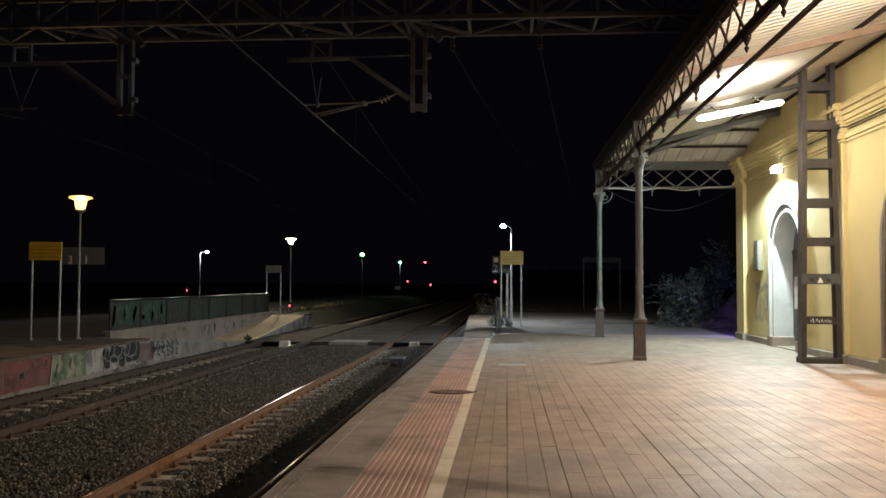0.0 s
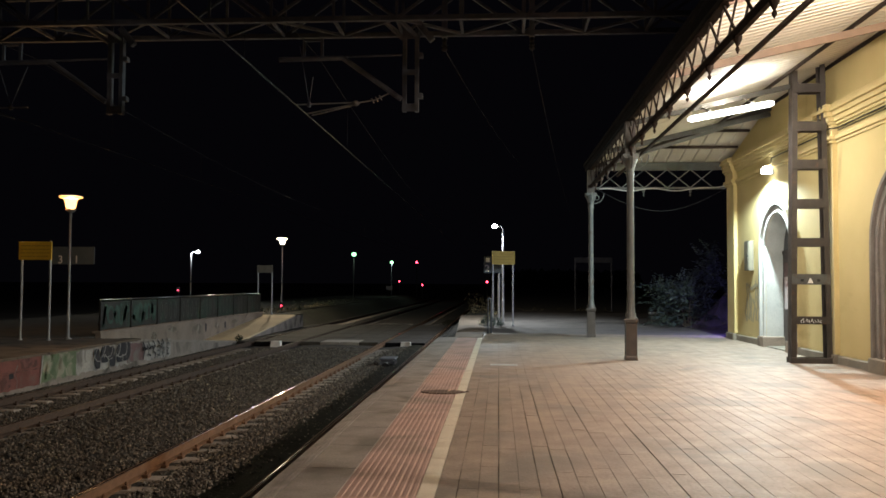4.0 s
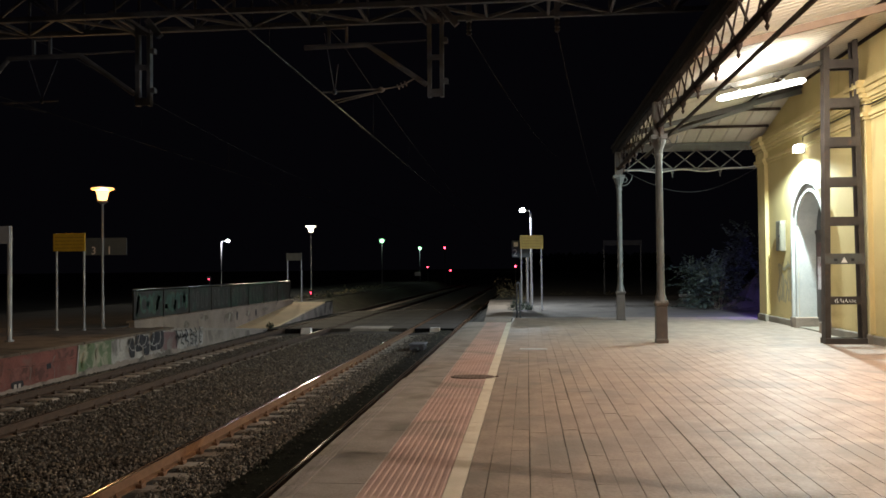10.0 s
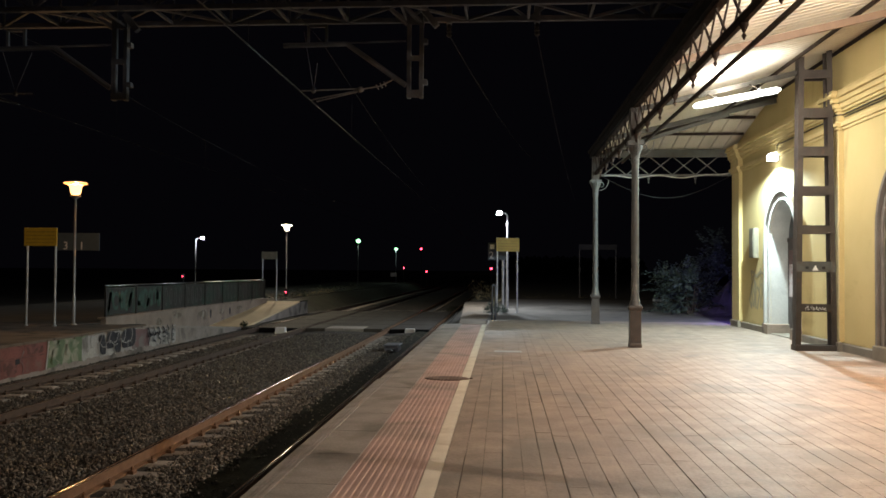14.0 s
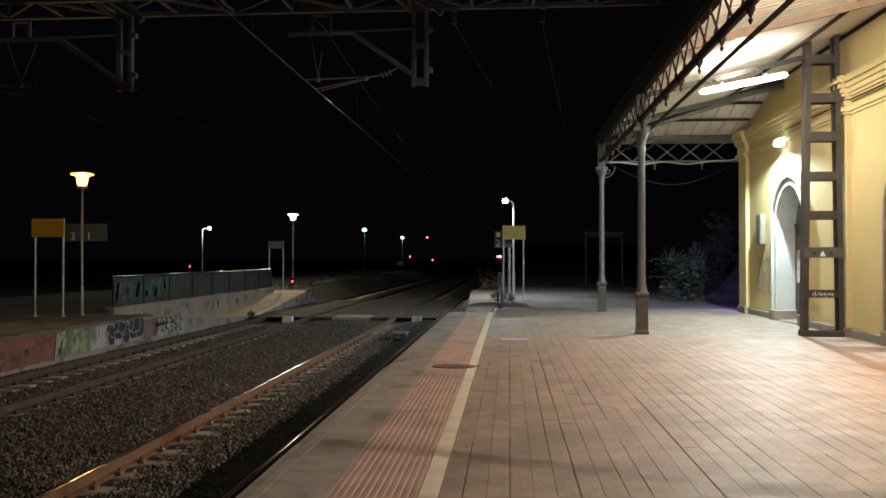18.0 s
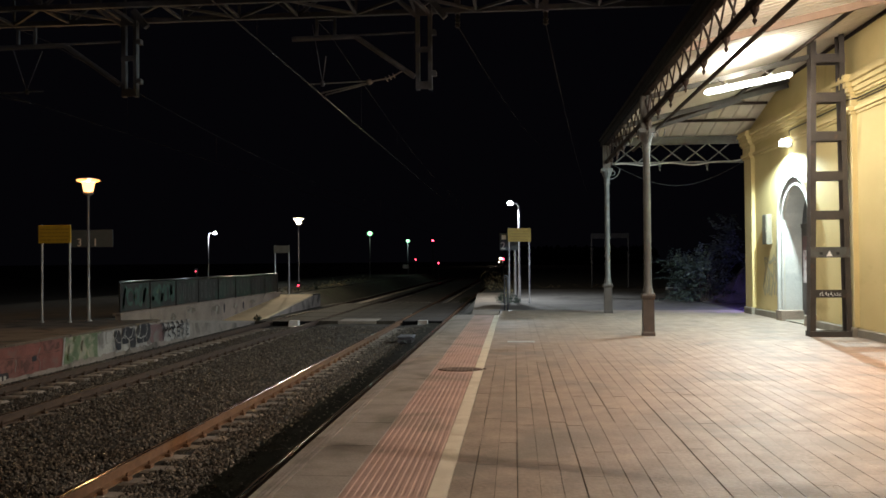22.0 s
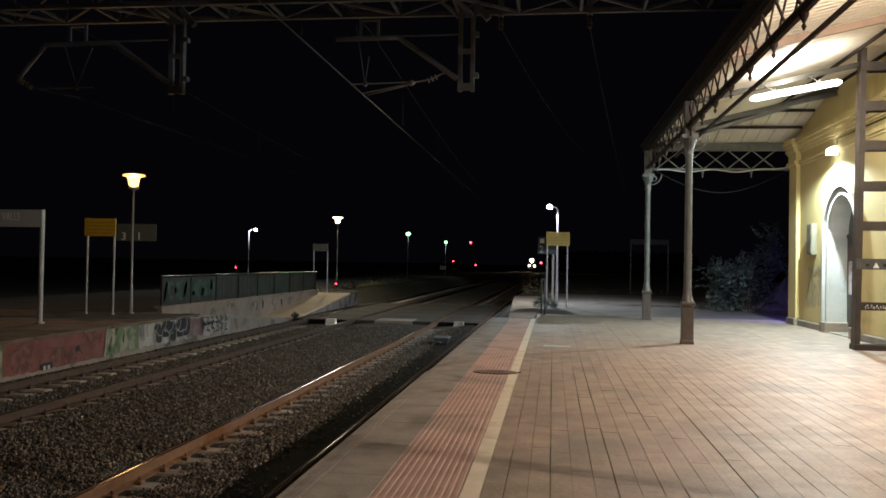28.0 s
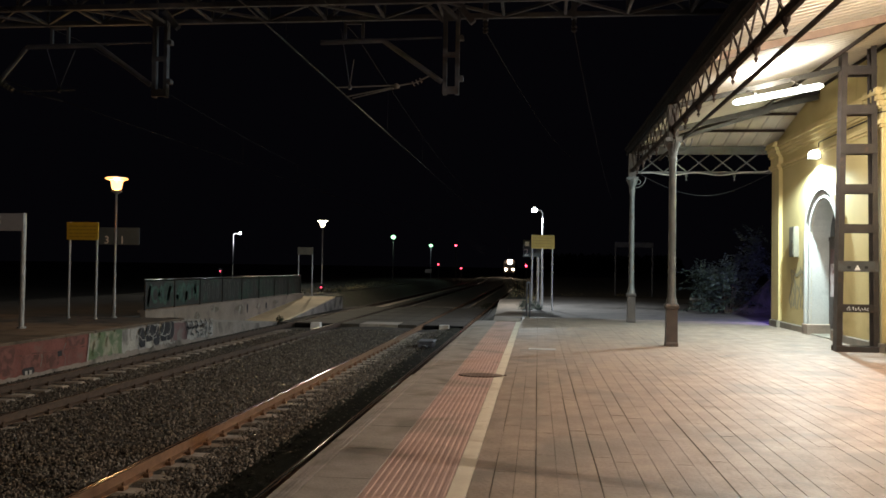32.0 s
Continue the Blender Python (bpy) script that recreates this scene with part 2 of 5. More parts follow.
    "scrawl": mat("faded_scrawl", (0.15, 0.15, 0.135), (0.09, 0.09, 0.08), 0.8),
    "palewall": mat("pale_stained_concrete", (0.36, 0.29, 0.235), (0.22, 0.178, 0.145), 0.9, scale=1.8, fine=30, bump=0.4, stain=(0.16, 0.13, 0.11), stain_at=0.63, stain_scale=1.6),
    "sandy": mat("sandy_worn_concrete", (0.25, 0.195, 0.14), (0.17, 0.13, 0.095), 0.9, scale=2.2, fine=40, bump=0.4, stain=(0.12, 0.095, 0.07), stain_at=0.60, laid=True),
    "dust": mat("dusty_brown_paving", (0.19, 0.145, 0.108), (0.115, 0.088, 0.067), 0.92, scale=1.2, fine=30, bump=0.5, stain=(0.06, 0.048, 0.038), stain_at=0.58),
    "unlitblack": mat("tarred_board", (0.010, 0.010, 0.011), (0.006, 0.006, 0.007), 0.9, spec=0.1),
    "stainbrown": mat("brown_smear", (0.20, 0.165, 0.125), (0.11, 0.092, 0.072), 0.9, scale=4, fine=30, stain=(0.36, 0.32, 0.27), stain_at=0.55, stain_scale=4),
    "bank": mat("weedy_earth", (0.034, 0.031, 0.020), (0.018, 0.017, 0.012), 0.95, scale=1.6, fine=20, bump=1.0, depth=0.06, stain=(0.030, 0.038, 0.020), stain_at=0.55),
    "mossshade": mat("damp_mossy_earth", (0.030, 0.032, 0.020), (0.016, 0.017, 0.012), 0.95, scale=2.5, fine=22, bump=1.0, depth=0.05, spec=0.1),
    "g_blue": mat("teal_spray_paint", (0.065, 0.125, 0.09), (0.03, 0.065, 0.05), 0.75, scale=3, fine=30),
    "panel": mat("dusty_dark_panel", (0.043, 0.040, 0.032), (0.024, 0.023, 0.019), 0.7, scale=1.6, fine=40, stain=(0.028, 0.050, 0.034), stain_at=0.52, stain_scale=1.0, laid=True),
    "railpost": mat("dark_rail_steel", (0.045, 0.042, 0.036), (0.03, 0.028, 0.025), 0.6, 0.2),
    "handrail": mat("worn_steel_tube", (0.36, 0.36, 0.36), (0.24, 0.24, 0.24), 0.22, 0.9, scale=5, fine=60, bump=0.03),
    "ramp": mat("ramp_concrete", (0.86, 0.66, 0.40), (0.70, 0.53, 0.32), 0.8, scale=1.2, fine=40, bump=0.25),
    "edgeslab": mat("pale_crossing_slab", (0.36, 0.325, 0.27), (0.25, 0.225, 0.19), 0.85, scale=3, fine=50),
    "panelwood": mat("crossing_panel", (0.062, 0.053, 0.040), (0.036, 0.031, 0.024), 0.85, scale=3, fine=50),
    "whiteblock": mat("white_painted_block", (0.74, 0.73, 0.70), (0.60, 0.59, 0.56), 0.8, scale=4),
    "door": mat("dark_door_wood", (0.06, 0.042, 0.036), (0.035, 0.026, 0.024), 0.6, scale=4, fine=50),
    "paper": mat("curled_white_paper", (0.52, 0.46, 0.46), (0.34, 0.28, 0.28), 0.8, scale=5, stain=(0.20, 0.10, 0.10), stain_at=0.58, stain_scale=4),
    "poster": mat("faded_red_panel", (0.11, 0.034, 0.032), (0.06, 0.025, 0.024), 0.6),
    "glass": mat("dark_window_glass", (0.03, 0.032, 0.04), (0.02, 0.02, 0.03), 0.08, bump=0, spec=0.8),
    "leaf": mat("dusty_leaf", (0.105, 0.140, 0.110), (0.060, 0.085, 0.066), 0.7, scale=8, vary=0.4, island=True),
    "weed": mat("dark_weed_leaf", (0.040, 0.050, 0.024), (0.022, 0.028, 0.015), 0.8, scale=8, vary=0.4, island=True),
    "drygrass": mat("dry_grass", (0.20, 0.16, 0.08), (0.12, 0.10, 0.05), 0.85, vary=0.4, island=True),
    "bark": mat("grey_bark", (0.12, 0.09, 0.065), (0.07, 0.055, 0.04), 0.9, fine=40, bump=0.6),
    "blackmetal": mat("black_metal", (0.02, 0.02, 0.022), (0.013, 0.013, 0.015), 0.6, 0.2),
    "cable": mat("black_cable", (0.04, 0.037, 0.035), (0.03, 0.028, 0.026), 0.7, bump=0, spec=0.12),
    "manhole": mat("rusty_cast_cover", (0.17, 0.105, 0.08), (0.09, 0.055, 0.042), 0.7, 0.3, scale=8, fine=70, bump=0.5),
    "trainbody": mat("train_paint", (0.020, 0.014, 0.014), (0.014, 0.010, 0.010), 0.4, 0.1),
    "trainglass": mat("train_windscreen", (0.02, 0.02, 0.025), (0.015, 0.015, 0.02), 0.1, bump=0),
    "tube_cool": glow("lit_cool_tube", (0.95, 1.0, 0.93), 9),
    "tube_warm": glow("lit_warm_tube", (1.0, 0.86, 0.66), 9),
    "doorlamp": glow("lit_door_lamp", (0.95, 1.0, 0.97), 14),
    "sodium": glow("lit_sodium_glass", (1.0, 0.55, 0.20), 3.4),
    "sodiumrim": glow("orange_lit_rim", (1.0, 0.40, 0.11), 1.5),
    "warmwhite": glow("lit_warm_white_glass", (1.0, 0.88, 0.66), 9),
    "greenwhite": glow("lit_greenish_glass", (0.36, 1.0, 0.46), 3.5),
    "ledwhite": glow("lit_led_head", (0.95, 1.0, 1.0), 25),
    "redlight": glow("lit_red_lens", (1.0, 0.05, 0.10), 11),
    "headlight": glow("lit_headlight", (1.0, 0.80, 0.55), 90),
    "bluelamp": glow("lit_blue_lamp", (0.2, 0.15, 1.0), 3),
}


# ---- mesh helpers: they add to a bmesh ----
def quad(bm, *ps):
    bm.faces.new([bm.verts.new(p) for p in ps])


def box(bm, x0, x1, y0, y1, z0, z1):
    v = [bm.verts.new(p) for p in ((x0, y0, z0), (x1, y0, z0), (x1, y1, z0), (x0, y1, z0), (x0, y0, z1), (x1, y0, z1), (x1, y1, z1), (x0, y1, z1))]
    for f in ((3, 2, 1, 0), (4, 5, 6, 7), (0, 1, 5, 4), (1, 2, 6, 5), (2, 3, 7, 6), (3, 0, 4, 7)):
        bm.faces.new([v[i] for i in f])


def cbox(bm, x0, x1, y0, y1, z0, z1, c=0.01):
    """A box with its four top edges chamfered."""
    a = [bm.verts.new(p) for p in ((x0, y0, z0), (x1, y0, z0), (x1, y1, z0), (x0, y1, z0))]
    b = [bm.verts.new(p) for p in ((x0, y0, z1 - c), (x1, y0, z1 - c), (x1, y1, z1 - c), (x0, y1, z1 - c))]
    d = [bm.verts.new(p) for p in ((x0 + c, y0 + c, z1), (x1 - c, y0 + c, z1), (x1 - c, y1 - c, z1), (x0 + c, y1 - c, z1))]
    bm.faces.new(d)
    bm.faces.new(a[::-1])
    for r, s in ((a, b), (b, d)):
        for i in range(4):
            j = (i + 1) % 4
            bm.faces.new((r[i], r[j], s[j], s[i]))


def bar(bm, p, q, w, h=None, up=(0, 0, 1)):
    """A square bar from p to q, w across and h along up."""
    h = h or w
    p, q = Vector(p), Vector(q)
    d = (q - p).normalized()
    s = d.cross(Vector(up))
    if s.length < 1e-4:
        s = d.cross(Vector((1, 0, 0)))
    s.normalize()
    u = s.cross(d)
    s, u = s * w / 2, u * h / 2
    v = [bm.verts.new(e + k) for e in (p, q) for k in (-s - u, s - u, s + u, -s + u)]
    for f in ((0, 1, 2, 3), (7, 6, 5, 4), (0, 4, 5, 1), (1, 5, 6, 2), (2, 6, 7, 3), (3, 7, 4, 0)):
        bm.faces.new([v[i] for i in f])


def tube(bm, pts, r, n=6, ends=True):
    """A round bar along points; r is one radius or one for each point."""
    pts = [Vector(p) for p in pts]
    rs = r if isinstance(r, (list, tuple)) else [r] * len(pts)
    rings = []
    for i, p in enumerate(pts):
        d = (pts[min(i + 1, len(pts) - 1)] - pts[max(i - 1, 0)]).normalized()
        s = d.cross(Vector((0, 0, 1)))
        if s.length < 1e-3:
            s = d.cross(Vector((1, 0, 0)))
        s.normalize()
        u = s.cross(d)
        rings.append([bm.verts.new(p + rs[i] * (math.cos(a) * s + math.sin(a) * u)) for a in (2 * math.pi * k / n for k in range(n))])
    for a, b in zip(rings, rings[1:]):
        for k in range(n):
            bm.faces.new((a[k], a[(k + 1) % n], b[(k + 1) % n], b[k]))
    if ends:
        bm.faces.new(rings[0][::-1])
        bm.faces.new(rings[-1])


def lathe(bm, c, prof, n=16, turn=0.0):
    """A turned form round the upright through c; prof: (radius, height) from below."""
    rings = []
    for r, z in prof:
        rings.append([bm.verts.new((c[0] + r * math.cos(2 * math.pi * k / n + turn), c[1] + r * math.sin(2 * math.pi * k / n + turn), c[2] + z)) for k in range(n)])
    for a, b in zip(rings, rings[1:]):
        for k in range(n):
            bm.faces.new((a[k], a[(k + 1) % n], b[(k + 1) % n], b[k]))
    bm.faces.new(rings[0][::-1])
    bm.faces.new(rings[-1])


def extrude(bm, outline, move):
    """A closed prism: an outline of points pushed along move."""
    a = [bm.verts.new(p) for p in outline]
    b = [bm.verts.new(Vector(p) + Vector(move)) for p in outline]
    n = len(a)
    bm.faces.new(a[::-1])
    bm.faces.new(b)
    for i in range(n):
        bm.faces.new((a[i], a[(i + 1) % n], b[(i + 1) % n], b[i]))


def finish(name, bm, material, smooth=False):
    me = bpy.data.meshes.new(name)
    bmesh.ops.recalc_face_normals(bm, faces=bm.faces)
    if smooth:
        for f in bm.faces:
            f.smooth = True
    bm.to_mesh(me)
    bm.free()
    me.materials.append(material)
    return me


def part(name, bm, material, parent, label="", smooth=False):
    """One mesh under a thing or under a part; its mesh is in world metres."""
    ob = new(name, finish(name, bm, material, smooth))
    ob.parent = parent
    if parent.type == "EMPTY":
        ob.matrix_parent_inverse = Matrix.Translation(parent.location).inverted()
    if label:
        ob["label"] = label
    return ob


def thing(name, where, label="", category="", group="", kind=""):
    e = new(name)
    e.empty_display_size = 0.1
    e.location = where
    return tagged(e, label, category, group, kind)


def solid(name, bm, material, label="", category="", group="", kind="", smooth=False):
    return tagged(new(name, finish(name, bm, material, smooth)), label, category, group, kind)


def made(fn, *a, **k):
    bm = bmesh.new()
    fn(bm, *a, **k)
    return bm


def letters(name, text, size, material, parent, m):
    """Raised lettering with the built-in font, as a mesh."""
    c = bpy.data.curves.new(name, "FONT")
    c.body, c.size, c.extrude, c.resolution_u = text, size, 0.003, 2
    o = bpy.data.objects.new(name, c)
    me = bpy.data.meshes.new_from_object(o)
    bpy.data.objects.remove(o)
    me.transform(m)
    me.materials.append(material)
    ob = new(name, me)
    ob.parent = parent
    if parent.type == "EMPTY":
        ob.matrix_parent_inverse = Matrix.Translation(parent.location).inverted()
    return ob


# ---- ground, track bed, platforms ----
# cross-section of the ballast
BEDX = [-10.2, -9.9, -9.55, -9.35, -9.0, -8.5, -8.0, -7.65, -7.4, -7.0, -6.0, -5.0, -4.65, -4.38, -4.0, -3.5, -3.1, -2.75, -2.6, -2.2, -1.9, -1.6]
BEDZ = [-0.78, -0.79, -0.84, -0.88, -0.87, -0.86, -0.87, -0.88, -0.84, -0.81, -0.79, -0.80, -0.82, -0.87, -0.85, -0.80, -0.79, -0.82, -0.90, -1.0, -1.05, -1.05]

def build_ground():
    bm = bmesh.new()
    quad(bm, (-1500, -60, -1.06), (1500, -60, -1.06), (1500, 3000, -1.06), (-1500, 3000, -1.06))
    solid("ground", bm, M["ground"], "dark bare earth round the railway station", "ground", kind="structure")
    # the track bed: one gently mounded sheet
    bm = bmesh.new()
    xs, zs = BEDX, BEDZ
    ys = [-6 + i * 0.5 for i in range(140)] + [64 + i * 6 for i in range(60)]
    rows = []
    for y in ys:
        rows.append([bm.verts.new((x + bend(y), y, z + 0.03 * noise.noise((x * 1.3, y * 1.3, 0)))) for x, z in zip(xs, zs)])
    for a, b in zip(rows, rows[1:]):
        for i in range(len(xs) - 1):
            bm.faces.new((a[i], a[i + 1], b[i + 1], b[i]))
    # strip in the trough: mossy tint, near black to stand in for the platform's shade
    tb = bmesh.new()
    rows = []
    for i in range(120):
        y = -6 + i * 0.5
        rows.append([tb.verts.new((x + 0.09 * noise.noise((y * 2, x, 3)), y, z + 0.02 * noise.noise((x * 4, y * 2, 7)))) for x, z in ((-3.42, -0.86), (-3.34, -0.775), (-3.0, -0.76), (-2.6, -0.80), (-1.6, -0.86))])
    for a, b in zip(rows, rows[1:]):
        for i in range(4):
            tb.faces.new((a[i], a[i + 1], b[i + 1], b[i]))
    solid("earth_strip", tb, M["mossshade"], "mossy-tinted earth darkened for the platform's shade beside the rail", "ground", kind="structure", smooth=True)
    # the bed's colour is darkened to paint the shaded gaps between stones
    solid("track_bed", bm, M["ballast"], "ballast bed under both tracks, darkened as shade between the stones", "ballast", kind="structure", smooth=True)


def build_near_platform():
    # retaining wall and slab of the near platform
    bm = bmesh.new()
    box(bm, -1.62, WALLX + 0.4, -7, 24.2, -1.2, -0.09)
    box(bm, -0.50, WALLX + 0.4, 24.2, 26.2, -1.2, -0.09)
    box(bm, -1.40, -0.62, 24.2, 41.2, -1.2, -0.13)
    slab = solid("platform", bm, M["oldwall"], "concrete platform with a paved top beside the track", "platform", kind="structure")
    # coping slabs with a rounded, stepped nose
    y = -6.0
    while y < 24.1:
        e = 0.0 if y < 11.2 else 0.03
        bm = bmesh.new()
        for x0, x1, z in ((-1.80 + e, -1.735, -0.022), (-1.735, -1.70, -0.012), (-1.70, -1.66, -0.006), (-1.66, -1.615, -0.001), (-1.615, -1.176, 0.0)):
            cbox(bm, x0, x1 - 0.006, y, min(y + 0.9985, 24.2), -0.14 if x1 < -1.6 else -0.085, z, 0.004)
        ob = new("coping_slab", finish("coping_slab", bm, M["coping"]))
        ob.parent = slab
        y += 1.0
    # tactile tiles: flat red tiles with long ribs
    y = -6.0
    bm = bmesh.new()
    box(bm, -1.18, -0.905, 0, 0.3999, -0.08, -0.004)
    box(bm, -0.902, -0.60, 0, 0.3999, -0.08, -0.004)
    for i in range(11):
        x = -1.152 + i * 0.0524
        cbox(bm, x - 0.019, x + 0.019, -0.0045, 0.4045, -0.006, -0.0002, 0.005)
    me = finish("tactile_tile", bm, M["tactile"])
    bm = made(box, -0.595, -0.465, 0, 0.40, -0.08, 0.002)
    ce = finish("line_tile", bm, M["cream"])
    while y < 23.9:
        for d, nm in ((me, "tactile_tile"), (ce, "line_tile")):
            ob = new(nm, d)
            ob.location = (0, y, random.uniform(-0.0004, 0.0004))
            ob.parent = slab
        y += 0.40
    # the narrow path beyond, between weedy earth and the yard
    y = 24.22
    while y < 41:
        def left(v):
            return -1.26 - 0.55 * min(1, (v - 24.2) / 15.5)
        xa, xb = left(y), left(y + 1.2)
        bm = bmesh.new()
        extrude(bm, [(xa, y, -0.09), (-0.50, y, -0.09), (-0.50, y + 1.19, -0.09), (xb, y + 1.19, -0.09)], (0, 0, 0.088 + random.uniform(-0.003, 0.003)))
        ob = new("flagstone", finish("flagstone", bm, M["sandy"]))
        ob.parent = slab
        y += 1.2
    bm = bmesh.new()
    rows = []
    for i in range(64):
        y = 24.22 + 0.6 * i
        rise = 0.10 if y > 40.5 else 0.0
        rows.append([bm.verts.new((x, y, z + rise * (x > -1.7) + 0.045 * noise.noise((x * 3, y * 1.5, 2)))) for x, z in ((-1.86, -0.9), (-1.80, -0.20), (-1.55, -0.13), (-1.2, -0.11), (-0.8, -0.11), (-0.5, -0.11))])
    for a, b in zip(rows, rows[1:]):
        for i in range(5):
            bm.faces.new((a[i], a[i + 1], b[i + 1], b[i]))
    solid("earth_verge", bm, M["bank"], "weedy brown earth beside the narrow path", "ground", kind="structure", smooth=True)
    return slab


def build_paving(slab):
    """Strips of paving laid along the platform, with open joints."""
    rng = random.Random(5)
    bed = made(box, -0.46, WALLX, -6.5, 26.2, -0.085, -0.007)
    ob = new("joint_bed", finish("joint_bed", bed, M["joint"]))
    ob.parent = slab
    w = 0.1555
    rest = bmesh.new()
    shapes = {}
    count = 0
    col = 0
    x = -0.46
    while x < WALLX - 0.02:
        xe = min(x + w, WALLX)
        gap = rng.choice((0.0075, 0.009, 0.011)) if col % 3 == 2 else rng.choice((0.003, 0.0045, 0.0065))
        y = -6.5 + (col % 3) * 0.31 + rng.choice((0, 0.466))
        while y < 26.1:
            ln = 0.932
            ye = min(y + ln, 26.15)
            near = 5.9 < y < 10.2 and -0.5 <= x < 5.5
            dz = rng.uniform(-0.0007, 0.0007)
            if near and count < 290 and ye - y > 0.4:
                key = gap * rng.choice((0.5, 0.8, 1.0, 1.2))
                if key not in shapes:
                    shapes[key] = finish("paving_strip", made(box, 0, w - key, 0, ln - 0.0003, -0.05, 0), M["paver"])
                o = new("paving_strip", shapes[key])
                o.location = (x + rng.uniform(-0.0012, 0.0012), y, dz)
                o.rotation_euler = (rng.uniform(-0.0015, 0.0015), rng.uniform(-0.004, 0.004), rng.uniform(-0.0012, 0.0012))
                o.parent = slab
                count += 1
            else:
                dx, g = rng.uniform(-0.0012, 0.0012), gap * rng.uniform(0.45, 1.25) * (1.0 if y < 12 else 0.6 if y < 15.5 else 0.3)
                box(rest, x + dx, max(x + 0.02, xe - g) + dx * 0.5, y, ye - 0.0003, -0.05, dz)
            y = ye
        x = xe
        col += 1
    o = new("paving_strips", finish("paving_strips", rest, M["paver_rest"]))
    o.parent = slab
    o["kind"] = "stuff"


def build_tracks():
    def rail_profile(x):
        return [(x - 0.07, -0.155), (x + 0.07, -0.155), (x + 0.07, -0.14), (x + 0.012, -0.12), (x + 0.012, -0.045), (x + 0.036, -0.035), (x + 0.036, -0.004), (x - 0.036, -0.004), (x - 0.036, -0.035), (x - 0.012, -0.045), (x - 0.012, -0.12), (x - 0.07, -0.14)]

    sl = bmesh.new()
    cbox(sl, -1.3, -0.40, -0.13, 0.13, -0.16, 0, 0.03)
    cbox(sl, 0.40, 1.3, -0.13, 0.13, -0.16, 0, 0.03)
    box(sl, -0.42, 0.42, -0.09, 0.09, -0.16, -0.04)
    sleeper = finish("sleeper", sl, M["sleeper"])
    cl = bmesh.new()
    cbox(cl, -0.035, 0.035, -0.05, 0.05, 0, 0.045, 0.012)
    lathe(cl, (0, 0, 0.04), [(0.018, 0), (0.018, 0.03), (0.008, 0.045)], 6)
    clip = finish("rail_fastening", cl, M["rust"])
    # the far track's clips and rails take a darker brown than the near track's
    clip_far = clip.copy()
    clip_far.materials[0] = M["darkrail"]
    for cx, nm in ((T1, "near"), (T2, "far")):
        tr = thing("railway_track", (cx, 20, RAIL - 0.155), "broad-gauge railway track with rusty rails on concrete sleepers", "track", "tracks of the station")
        for s in (-1, 1):
            ys = [-6, 20, 60] + [90 + 6 * i for i in range(20)] + [260, 420, 600]
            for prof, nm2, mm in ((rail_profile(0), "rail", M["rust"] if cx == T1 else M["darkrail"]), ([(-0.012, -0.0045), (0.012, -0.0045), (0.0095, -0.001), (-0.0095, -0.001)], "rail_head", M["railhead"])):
                bm = bmesh.new()
                rings = [[bm.verts.new((cx + s * HALF + px + bend(y), y, RAIL + pz)) for px, pz in prof] for y in ys]
                n = len(prof)
                for a, b in zip(rings, rings[1:]):
                    for k in range(n):
                        bm.faces.new((a[k], a[(k + 1) % n], b[(k + 1) % n], b[k]))
                bm.faces.new(rings[0])
                bm.faces.new(rings[-1][::-1])
                part(nm2, bm, mm, tr)
        y, i = 5.0, 0
        while y < 95:
            if not 29.9 < y < 45.2:
                jit = random.uniform(-0.015, 0.015)
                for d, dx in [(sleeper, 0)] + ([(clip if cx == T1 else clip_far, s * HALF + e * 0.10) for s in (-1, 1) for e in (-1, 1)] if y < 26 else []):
                    o = new(d.name.split(".")[0], d)
                    o.parent = tr
                    o.matrix_parent_inverse = Matrix.Translation(tr.location).inverted()
                    o.location = (cx + dx + (jit if not dx else 0), y, RAIL - 0.155)
                    o.rotation_euler = (0, 0, jit * 0.6)
            y += 0.56
            i += 1


